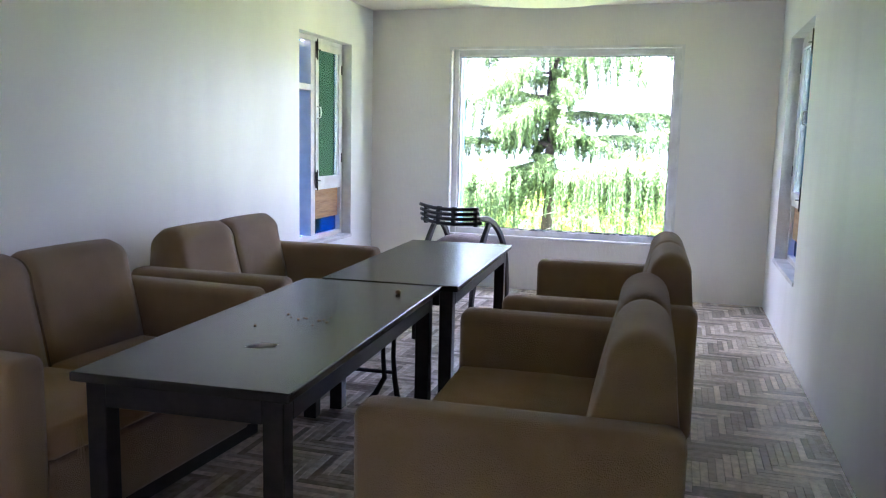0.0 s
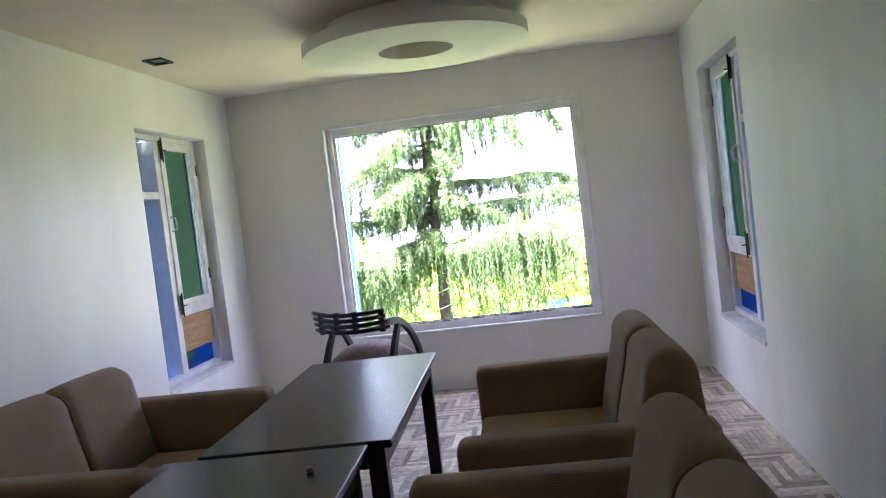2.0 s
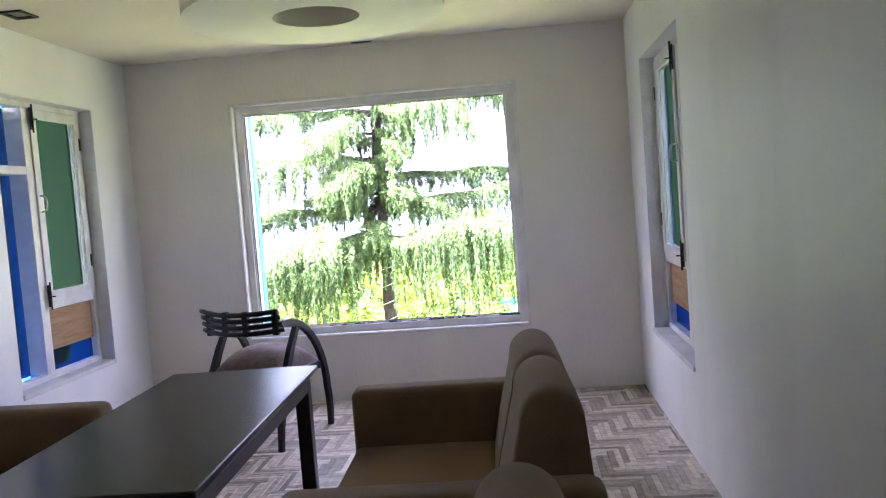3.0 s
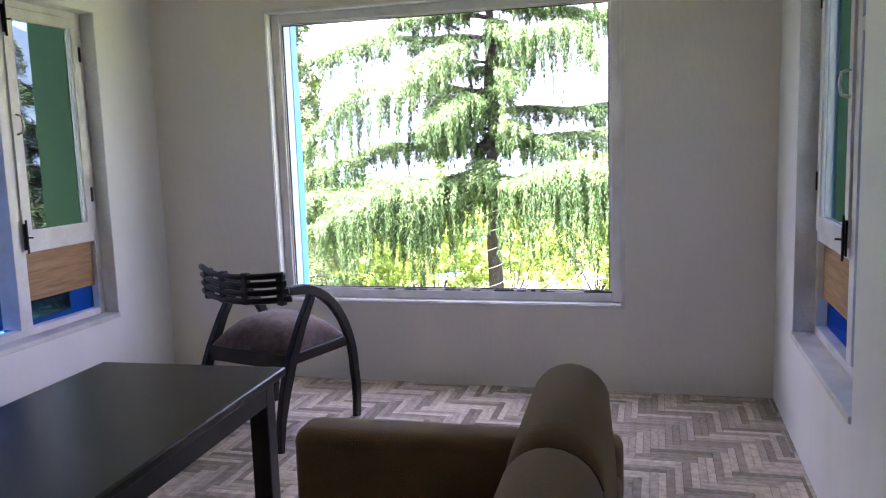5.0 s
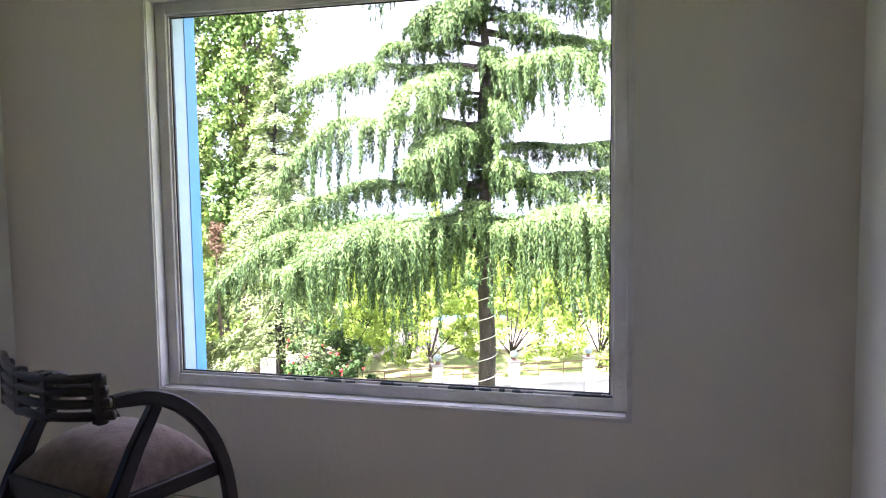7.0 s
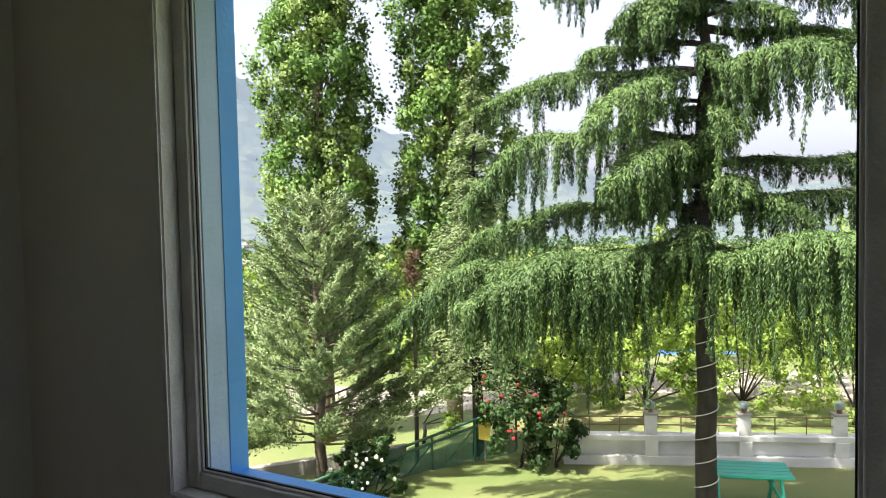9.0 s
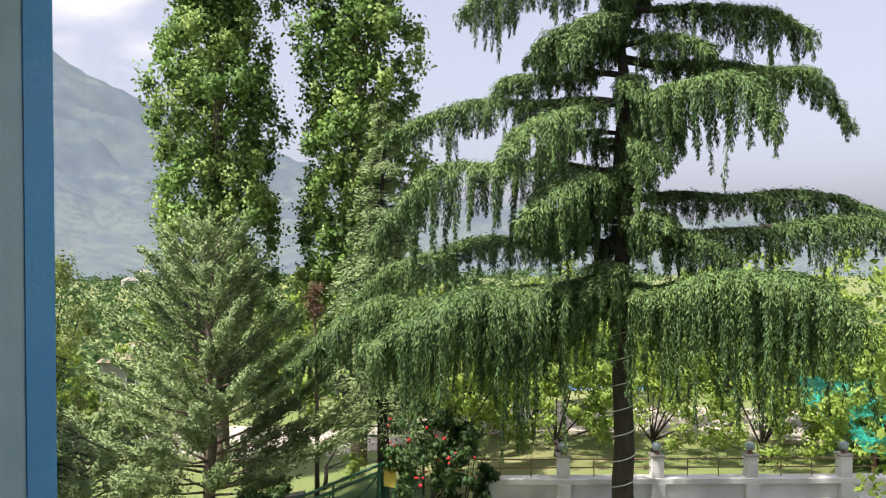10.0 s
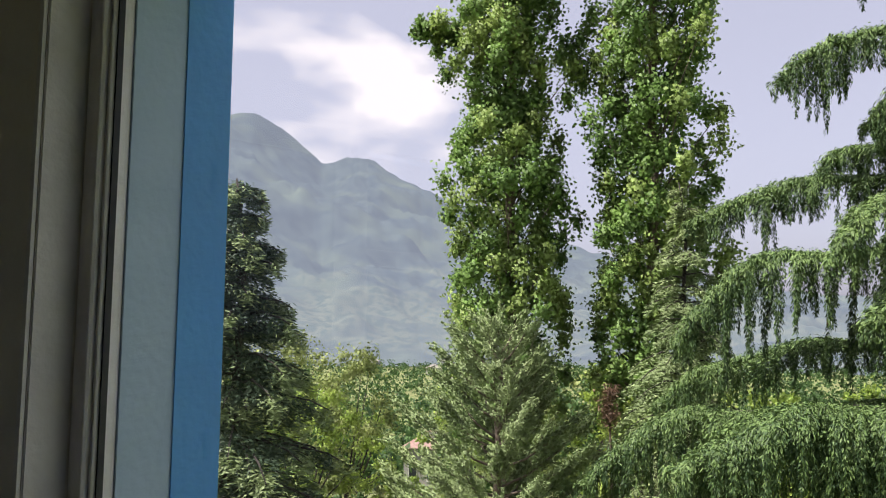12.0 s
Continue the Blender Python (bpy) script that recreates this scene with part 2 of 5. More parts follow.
def tube(points, radii, sides=8, flat=1.0):
    """A round bar along points, its radius point by point; flat squeezes it sideways."""
    bm = bmesh.new()
    rings = []
    pts = [Vector(p) for p in points]
    side = None
    for i, p in enumerate(pts):
        d = (pts[min(i + 1, len(pts) - 1)] - pts[max(i - 1, 0)]).normalized()
        side = (side - d * side.dot(d)).normalized() if side else d.orthogonal().normalized()
        up = d.cross(side)
        r = radii[i] if isinstance(radii, (list, tuple)) else radii
        rings.append([bm.verts.new(p + side * (math.cos(a) * r) + up * (math.sin(a) * r * flat)) for a in (2 * math.pi * k / sides for k in range(sides))])
    for a, b in zip(rings, rings[1:]):
        for k in range(sides):
            bm.faces.new((a[k], a[(k + 1) % sides], b[(k + 1) % sides], b[k]))
    bm.faces.new(rings[0][::-1]), bm.faces.new(rings[-1])
    return bm


def bar(points, w, h, r=0.006):
    """A squared wooden bar with eased edges along points in one upright plane; w across the plane, h within it."""
    bm = bmesh.new()
    pts = [Vector(p) for p in points]
    flat = (pts[-1] - pts[0]).cross(pts[len(pts) // 2] - pts[0])
    side = flat.normalized() if flat.length > 1e-4 else Vector((1, 0, 0))
    rings = []
    for i, p in enumerate(pts):
        d = (pts[min(i + 1, len(pts) - 1)] - pts[max(i - 1, 0)]).normalized()
        up = d.cross(side).normalized()
        hh = h[i] if isinstance(h, (list, tuple)) else h
        e = r
        ring = [(w / 2, hh / 2 - e), (w / 2 - e, hh / 2), (-w / 2 + e, hh / 2), (-w / 2, hh / 2 - e), (-w / 2, -hh / 2 + e), (-w / 2 + e, -hh / 2), (w / 2 - e, -hh / 2), (w / 2, -hh / 2 + e)]
        rings.append([bm.verts.new(p + side * a + up * b) for a, b in ring])
    for a, b in zip(rings, rings[1:]):
        for k in range(8):
            bm.faces.new((a[k], a[(k + 1) % 8], b[(k + 1) % 8], b[k]))
    bm.faces.new(rings[0][::-1]), bm.faces.new(rings[-1])
    return bm


def mesh_of(name, bm, mat, smooth=False):
    bmesh.ops.recalc_face_normals(bm, faces=bm.faces[:])
    me = bpy.data.meshes.new(name)
    bm.to_mesh(me)
    bm.free()
    me.materials.append(M[mat])
    if smooth:
        me.polygons.foreach_set("use_smooth", [True] * len(me.polygons))
    return me


def part(name, bm, mat, parent=None, label="", smooth=False):
    ob = new(name, mesh_of(name, bm, mat, smooth))
    ob.parent = parent
    return tagged(ob, label)


def thing(name, label, category, m=None, group="", kind=""):
    ob = new(name)
    ob.empty_display_size = 0.1
    if m is not None:
        ob.matrix_world = m
    return tagged(ob, label, category, group, kind)


def structure(name, bm, mat, label="", category=""):
    ob = part(name, bm, mat)
    return tagged(ob, label, category, "", "structure")


def leaves(name, centres, ways, lengths, widths, mat, parent=None, label="", fold=0.25, facing=None):
    """Many small folded leaves: centre, the way each points, its length and width."""
    c, d = np.asarray(centres, float), np.asarray(ways, float)
    d /= np.linalg.norm(d, axis=1)[:, None] + 1e-9
    n = len(c)
    rnd = np.random.normal(size=(n, 3))
    s = np.cross(d, rnd)
    s /= np.linalg.norm(s, axis=1)[:, None] + 1e-9
    if facing is not None:                               # the side of the crown that each leaf lies on
        facing = np.asarray(facing, float) + np.random.normal(0, 0.13, (n, 3))
        facing /= np.linalg.norm(facing, axis=1)[:, None] + 1e-9
        s *= np.where((np.cross(s, d) * facing).sum(1) < 0, -1.0, 1.0)[:, None]
    u = np.cross(s, d)
    L, W = (np.broadcast_to(np.asarray(v, float), (n,))[:, None] for v in (lengths, widths))
    v = np.stack([c - d * L / 2, c + s * W / 2 + u * W * fold, c + d * L / 2, c - s * W / 2 + u * W * fold], 1).reshape(-1, 3)
    me = bpy.data.meshes.new(name)
    me.vertices.add(4 * n)
    me.vertices.foreach_set("co", v.ravel())
    me.loops.add(4 * n)
    me.loops.foreach_set("vertex_index", np.arange(4 * n))
    me.polygons.add(n)
    me.polygons.foreach_set("loop_start", np.arange(n) * 4)
    me.update(calc_edges=True)
    if facing is not None:
        me.attributes.new("custom_normal", "FLOAT_VECTOR", "POINT").data.foreach_set("vector", np.repeat(facing, 4, axis=0).ravel())
    me.materials.append(M[mat])
    ob = new(name, me)
    ob.parent = parent
    return tagged(ob, label)


# ---- the room ----
X0, X1, Y0, Y1, H = -1.055, 2.945, -2.6, 8.745, 2.83
T = 0.29
WX0, WX1, WZ0, WZ1 = -0.187, 2.075, 0.54, 2.43           # the large window
LY0, LY1, LZ0, LZ1 = 7.04, 8.185, 0.545, 2.42            # the window in the left wall
RY0, RY1, RZ0, RZ1 = 6.84, 8.125, 0.55, 2.425            # the window in the right wall
structure("wall_north", boxes((X0 - T, WX0, Y1, Y1 + T, 0, H), (WX1, X1 + T, Y1, Y1 + T, 0, H), (WX0, WX1, Y1, Y1 + T, 0, WZ0), (WX0, WX1, Y1, Y1 + T, WZ1, H)), "wall",
          "off-white painted plaster wall round a large window", "wall")
structure("wall_west", boxes((X0 - T, X0, Y0, LY0, 0, H), (X0 - T, X0, LY1, Y1, 0, H), (X0 - T, X0, LY0, LY1, 0, LZ0), (X0 - T, X0, LY0, LY1, LZ1, H)), "side",
          "off-white painted plaster wall with faint streaks", "wall")
# the opening at y -2.3 to -1.1 is out of view, added to admit daylight
structure("wall_east", boxes((X1, X1 + T, Y0, -2.3, 0, H), (X1, X1 + T, -1.1, RY0, 0, H), (X1, X1 + T, -2.3, -1.1, 0, 1.15), (X1, X1 + T, -2.3, -1.1, 2.3, H), (X1, X1 + T, RY1, Y1, 0, H), (X1, X1 + T, RY0, RY1, 0, RZ0), (X1, X1 + T, RY0, RY1, RZ1, H)), "side",
          "off-white painted plaster wall with faint streaks", "wall")
structure("wall_south", boxes((X0 - T, X1 + T, Y0 - T, Y0, 0, H)), "wall", "plain off-white painted wall behind the walk", "wall")
structure("ceiling", boxes((X0 - T, X1 + T, Y0 - T, Y1 + T, H, H + 0.18)), "ceiling", "cream painted ceiling", "ceiling")
floor = structure("floor", boxes((X0 - T, X1 + T, Y0 - T, Y1 + T, -0.2, -0.006)), "joint", "worn wooden parquet floor", "floor")

# storey below, so that the room stands on something, and an unseen roof
structure("house_body", boxes((X0 - T, X1 + T, Y0 - T, Y1 + T, -3.4, -0.21)), "concrete", "rendered lower storey of the house", "wall")
# wide west overhang is added to keep sun out of the left window
structure("roof_slab", boxes((X0 - T - 1.0, X1 + 0.5, Y0 - 0.5, Y1 + 0.35, H + 0.185, H + 0.34)), "concrete", "unseen concrete roof slab with an eave added to shade a window", "roof")


def big_window():
    w = thing("window_1", "large fixed picture window with a white wooden frame", "window", kind="structure")
    a, b = Y1 + 0.068, Y1 + 0.124
    k = 0.062
    for name, s in (("window_frame", (WX0 + 0.003, WX0 + k, a, b, WZ0 + 0.003, WZ1 - 0.003)), ("window_frame", (WX1 - k, WX1 - 0.003, a, b, WZ0 + 0.003, WZ1 - 0.003)),
                    ("window_frame", (WX0 + k, WX1 - k, a, b, WZ0 + 0.003, WZ0 + k)), ("window_frame", (WX0 + k, WX1 - k, a, b, WZ1 - k, WZ1 - 0.003))):
        part(name, rbox(*s, r=0.006), "frame", w)
    e = k + 0.012                                        # beads that hold the pane, and the dark seal beside them
    for s in ((WX0 + k, WX0 + e, a + 0.012, a + 0.03, WZ0 + k, WZ1 - k), (WX1 - e, WX1 - k, a + 0.012, a + 0.03, WZ0 + k, WZ1 - k),
              (WX0 + e, WX1 - e, a + 0.012, a + 0.03, WZ0 + k, WZ0 + e), (WX0 + e, WX1 - e, a + 0.012, a + 0.03, WZ1 - e, WZ1 - k)):
        part("glazing_bead", rbox(*s, r=0.003), "frame", w)
    g = e + 0.006
    for s in ((WX0 + e, WX0 + g, a + 0.02, a + 0.03, WZ0 + e, WZ1 - e), (WX1 - g, WX1 - e, a + 0.02, a + 0.03, WZ0 + e, WZ1 - e),
              (WX0 + g, WX1 - g, a + 0.02, a + 0.03, WZ0 + e, WZ0 + g), (WX0 + g, WX1 - g, a + 0.02, a + 0.03, WZ1 - g, WZ1 - e)):
        part("seal", boxes(s), "gasket", w, "black rubber seal")
    pane = part("pane", boxes((WX0 + k, WX1 - k, a + 0.031, a + 0.036, WZ0 + k, WZ1 - k)), "pane", w, "clear glass pane with a few smudges")
    pane.visible_shadow = False
    o = Y1 + T
    for mat, y0, y1, k2 in (("pale_blue", b, Y1 + 0.218, 0.066), ("blue", Y1 + 0.218, o + 0.017, 0.070)):
        for s in ((WX0 + 0.002, WX0 + k2, y0, y1, WZ0 + 0.002, WZ1 - 0.002), (WX1 - k2, WX1 - 0.002, y0, y1, WZ0 + 0.002, WZ1 - 0.002),
                  (WX0 + k2, WX1 - k2, y0, y1, WZ0 + 0.002, WZ0 + 0.014), (WX0 + k2, WX1 - k2, y0, y1, WZ1 - 0.026, WZ1 - 0.002)):
            part("outer_lining", boxes(s), mat, w, "blue painted outer lining")
    for k in range(26):                                  # smears of old dark putty along the lower bead
        x = WX0 + 0.1 + (WX1 - WX0 - 0.2) * (1 - random.random() ** 2.2)
        r = random.uniform(0.004, 0.011)
        part("putty_smear", rbox(x, x + random.uniform(0.02, 0.09), a + 0.006, a + 0.020, WZ0 + 0.062, WZ0 + 0.064 + r, r=0.003, seg=1), "putty", w, "dark smear of putty")
    for s in ((WX0 + 0.0005, WX0 + 0.004, Y1 + 0.002, a - 0.002, WZ0 + 0.004, WZ1 - 0.004), (WX1 - 0.004, WX1 - 0.0005, Y1 + 0.002, a - 0.002, WZ0 + 0.004, WZ1 - 0.004),
              (WX0 + 0.0005, WX1 - 0.0005, Y1 + 0.002, a - 0.002, WZ0 + 0.0005, WZ0 + 0.004), (WX0 + 0.0005, WX1 - 0.0005, Y1 + 0.002, a - 0.002, WZ1 - 0.004, WZ1 - 0.0005)):
        part("reveal", boxes(s), "frame", w, "white painted reveal")
    # plaster edge that stands a little proud of the wall, with a rough lower lip
    for s in ((WX0 - 0.022, WX0 - 0.002, Y1 - 0.007, Y1 - 0.001, WZ0 - 0.02, WZ1 + 0.02), (WX1 + 0.002, WX1 + 0.022, Y1 - 0.007, Y1 - 0.001, WZ0 - 0.02, WZ1 + 0.02),
              (WX0 - 0.002, WX1 + 0.002, Y1 - 0.007, Y1 - 0.001, WZ0 - 0.02, WZ0 - 0.002), (WX0 - 0.002, WX1 + 0.002, Y1 - 0.007, Y1 - 0.001, WZ1 + 0.002, WZ1 + 0.02)):
        part("plaster_edge", boxes(s), "frame", w)


big_window()


def side_window(name, wall_x, out, y0, y1, z0, z1):
    """A window in a side wall: a fixed pane with a transom on the near side, a casement over a plywood board and a small pane on the far side."""
    w = thing(name, "white wooden window with a casement, a plywood board and blue outer lining", "window", kind="structure")

    def bx(a, b, ya, yb, za, zb):
        p, q = wall_x + out * a, wall_x + out * b
        return (min(p, q), max(p, q), ya, yb, za, zb)

    f0, f1, k = 0.10, 0.16, 0.045
    mid = y0 + (y1 - y0) * 0.42
    rail = z0 + 0.47
    for s in ((f0, f1, y0 + .002, y0 + k, z0 + .002, z1 - .002), (f0, f1, y1 - k, y1 - .002, z0 + .002, z1 - .002), (f0, 0.235, mid - 0.045, mid + 0.045, z0 + k, z1 - k),
              (f0, f1, y0 + k, y1 - k, z0 + .002, z0 + k), (f0, f1, y0 + k, y1 - k, z1 - k, z1 - .002),
              (f0, 0.235, y0 + k, mid - 0.045, 1.93, 1.985), (f0, f1, mid + 0.045, y1 - k, rail, rail + 0.06)):
        part("window_frame", rbox(*bx(*s), r=0.005), "frame", w)
    for s in ((0.225, 0.229, y0 + k, mid - 0.045, z0 + k, 1.93), (0.225, 0.229, y0 + k, mid - 0.045, 1.985, z1 - k), (0.150, 0.154, mid + 0.045, y1 - k, z0 + k, rail)):
        part("pane", boxes(bx(*s)), "blue_pane", w, "blue-tinted glass pane").visible_shadow = False
    part("board", rbox(*bx(0.128, 0.145, mid + 0.047, y1 - k - 0.002, z0 + 0.19, rail - 0.002), r=0.002), "ply", w, "plywood board with dark grain")
    # casement with stiles, rails, pane and furniture
    c = part("casement", boxes(bx(0.088, 0.135, mid + 0.03, mid + 0.095, rail + 0.055, z1 - k - .004), bx(0.088, 0.135, y1 - 0.105, y1 - 0.04, rail + 0.055, z1 - k - .004),
                               bx(0.088, 0.135, mid + 0.095, y1 - 0.105, rail + 0.055, rail + 0.125), bx(0.088, 0.135, mid + 0.095, y1 - 0.105, z1 - k - 0.064, z1 - k - .004)), "frame", w, "white casement")
    cp = part("pane", boxes(bx(0.110, 0.114, mid + 0.095, y1 - 0.105, rail + 0.125, z1 - k - 0.064)), "grey_pane", c, "grey-tinted glass pane")
    cp.visible_shadow = False
    b0 = 0.009
    for s in ((0.098, 0.109, mid + 0.095, mid + 0.095 + b0, rail + 0.125, z1 - k - 0.064), (0.098, 0.109, y1 - 0.105 - b0, y1 - 0.105, rail + 0.125, z1 - k - 0.064)):
        part("glazing_bead", boxes(bx(*s)), "frame", c)
    hy, hz = mid + 0.06, rail + 0.72
    hx = wall_x + out * 0.088
    part("handle", tube([(hx, hy, hz - 0.055), (hx - out * 0.035, hy, hz - 0.045), (hx - out * 0.042, hy, hz), (hx - out * 0.035, hy, hz + 0.045), (hx, hy, hz + 0.055)], 0.007, 8), "chrome", c, "looped metal pull handle", True)
    for z in (rail + 0.02, z1 - 0.19):
        bolt = part("tower_bolt", rbox(*bx(0.078, 0.087, mid + 0.02, mid + 0.052, z, z + 0.15), r=0.003), "iron", c, "black iron tower bolt")
        part("bolt_rod", tube([(wall_x + out * 0.072, mid + 0.036, z - 0.02), (wall_x + out * 0.072, mid + 0.036, z + 0.17)], 0.006, 8), "iron", bolt)
        part("bolt_knob", tube([(wall_x + out * 0.072, mid + 0.036, z + 0.07), (wall_x + out * 0.045, mid + 0.05, z + 0.07)], 0.005, 6), "iron", bolt)
    for z in (rail + 0.25, z1 - 0.3):
        part("hinge", rbox(*bx(0.080, 0.087, y1 - 0.06, y1 - 0.044, z, z + 0.09), r=0.002), "iron", c)
    part("window_sill", rbox(*bx(-0.012, f0, y0 - 0.0, y1 - .001, z0 - 0.028, z0 + 0.004), r=0.006), "reveal", w, "rough plaster sill")
    for s in ((0.002, f0, y0 + .001, y0 + .004, z0 + .004, z1 - .002), (0.002, f0, y1 - .004, y1 - .001, z0 + .004, z1 - .002), (0.002, f0, y0 + .004, y1 - .004, z1 - .005, z1 - .002)):
        part("reveal", boxes(bx(*s)), "reveal", w, "grey plaster reveal")
    # outer lining in blue, and the opened green shutter at the far side
    o = T + 0.03
    for s in ((f1, o, y0 + .002, y0 + 0.05, z0, z1 - .002), (f1, o, y1 - 0.05, y1 - .002, z0, z1 - .002), (f1, o, y0 + 0.05, y1 - 0.05, z0, z0 + 0.03), (0.236, 0.29, mid - 0.03, mid + 0.03, z0 + 0.03, z1 - .002)):
        part("outer_lining", boxes(bx(*s)), "blue", w, "blue painted outer lining")
    part("shutter", rbox(*bx(f1 + 0.005, 0.43, y1 - 0.075, y1 - 0.052, rail + 0.02, z1 - 0.03), r=0.004), "green", w, "open green painted shutter")


side_window("window_2", X0, -1, LY0, LY1, LZ0, LZ1)
side_window("window_3", X1, 1, RY0, RY1, RZ0, RZ1)


# ---- ceiling ----
def ring(bm, r0, r1, z0, z1, seg=72, x=0.0, y=0.0):
    rows = [[bm.verts.new((x + r * math.cos(2 * math.pi * k / seg), y + r * math.sin(2 * math.pi * k / seg), z)) for k in range(seg)] for r, z in ((r1, z0), (r1, z1), (r0, z1), (r0, z0))]
    for a, b in zip(rows, rows[1:] + rows[:1]):
        for k in range(seg):
            bm.faces.new((a[k], a[(k + 1) % seg], b[(k + 1) % seg], b[k]))


def ceiling_disc():
    t = thing("ceiling_disc", "round cream suspended ceiling disc with a hole in its middle", "ceiling feature", pose(0.985, 6.98, 0))
    bm = bmesh.new()
    ring(bm, 0.245, 0.735, 2.645, 2.725)
    part("disc", bm, "disc", t)
    bm = bmesh.new()
    ring(bm, 0.30, 0.56, 2.7251, H - 0.001)
    part("hanger", bm, "disc", t, "recessed hanger ring above the disc")


ceiling_disc()
box_1 = thing("ceiling_box", "open dark metal electrical box sunk in the ceiling", "electrical box")
part("frame", boxes((-0.85, -0.835, 6.88, 7.06, H - 0.012, H - 0.001), (-0.725, -0.71, 6.88, 7.06, H - 0.012, H - 0.001), (-0.835, -0.725, 6.88, 6.895, H - 0.012, H - 0.001), (-0.835, -0.725, 7.045, 7.06, H - 0.012, H - 0.001)), "iron", box_1)
part("back", boxes((-0.835, -0.725, 6.895, 7.045, H - 0.004, H - 0.001)), "dark", box_1)
box_2 = thing("ceiling_slot", "narrow dark slot plate in the ceiling by the wall", "electrical box")
part("plate", rbox(0.85, 1.01, 8.655, 8.685, H - 0.006, H - 0.001, r=0.002), "iron", box_2)


# ---- sofas ----
def sofa(m, label, width=1.48, arm=0.735):
    """A two-seat sofa; it faces -x of its own, y along its length, its front at x = 0."""
    s = thing("sofa", label, "sofa", m, "two-seat sofas")
    D, A = 0.95, 0.155
    hw = width / 2

    def soft(x0, x1, y0, y1, z0, z1, r, puff=0.0, seg=4):
        bm = boxes((x0, x1, y0, y1, z0, z1))
        bmesh.ops.bevel(bm, geom=bm.edges[:], offset=r, segments=seg, affect="EDGES", profile=0.5)
        if puff:
            bmesh.ops.subdivide_edges(bm, edges=[e for e in bm.edges if e.calc_length() > 0.12], cuts=5, use_grid_fill=True)
            c = Vector(((x0 + x1) / 2, (y0 + y1) / 2, 0))
            for v in bm.verts:
                u, w = (v.co.x - c.x) / (x1 - x0) * 2, (v.co.y - c.y) / (y1 - y0) * 2
                if v.co.z > (z0 + z1) / 2:
                    v.co.z += puff * max(0, 1 - u * u) * max(0, 1 - w * w) + 0.004 * noise.noise(v.co * 9)
        return bm

    part("plinth", rbox(0.05, D - 0.04, -hw + 0.03, hw - 0.03, 0.0, 0.07, r=0.005), "plinth", s, "dark recessed plinth")
    part("base", soft(0.02, D, -hw + A, hw - A, 0.075, 0.36, 0.02, seg=2), "velour", s, smooth=True)
    for y in (-hw, hw - A):
        part("arm", soft(0.0, D + 0.005, y, y + A, 0.075, arm, 0.042), "velour", s, smooth=True)
    cw = (width - 2 * A) / 2
    for k in range(2):
        y = -hw + A + k * cw
        part("seat_cushion", soft(0.012, 0.68, y + 0.003, y + cw - 0.003, 0.365, 0.485, 0.028, 0.018), "seat_velour", s, "worn orange-brown seat cushion", smooth=True)
        # back cushion: a leaning slab with a round top
        bm = bmesh.new()
        prof = [(0.63, 0.47), (0.66, 0.62), (0.695, 0.76), (0.72, 0.86)]
        prof += [(0.822 - 0.102 * math.cos(a), 0.868 + 0.108 * math.sin(a)) for a in (math.pi * j / 12 for j in range(1, 12))]
        prof += [(0.925, 0.84), (0.938, 0.70), (0.942, 0.47)]
        n = 12
        rows = []
        for j in range(n + 1):
            u = j / n
            yy = y + 0.004 + (cw - 0.008) * u
            edge = min(u, 1 - u) * cw
            pull = 0.03 * (1 - min(1, edge / 0.06)) ** 2
            rows.append([bm.verts.new((px + pull * (0.78 - px) * 3 * (1 if px < 0.78 else 0.3), yy, pz - pull * (pz - 0.5) * 1.6 + 0.005 * math.sin(u * math.pi))) for px, pz in prof])
        for a, b in zip(rows, rows[1:]):
            for i in range(len(prof)):
                bm.faces.new((a[i], a[(i + 1) % len(prof)], b[(i + 1) % len(prof)], b[i]))
        bm.faces.new(rows[0][::-1]), bm.faces.new(rows[-1])
        part("back_cushion", bm, "velour", s, smooth=True)
        # thin dark tube stands in for the shade where the two cushions meet
        if k == 0:
            part("back_seam", tube([(px - 0.001, y + cw, pz - 0.022) for px, pz in prof[:-3]], 0.0032, 6), "crease", s, "dark line for the shade in the crease")
    part("back_panel", soft(0.86, D, -hw + A, hw - A, 0.36, 0.66, 0.015, seg=2), "velour", s, smooth=True)
    return s


BROWN = "brown velour two-seat sofa with round-topped back"
sofa(pose(1.20, 3.572, 0, rz=2.0), BROWN + " facing the tables", width=1.535)
sofa(pose(1.262, 5.33, 0, rz=2.0), BROWN + " facing the tables")
sofa(pose(0.125, 3.485, 0, rz=177.0), BROWN + " against the wall", width=1.55, arm=0.765)
sofa(pose(0.15, 5.17, 0, rz=180.0), BROWN + " against the wall", arm=0.765)


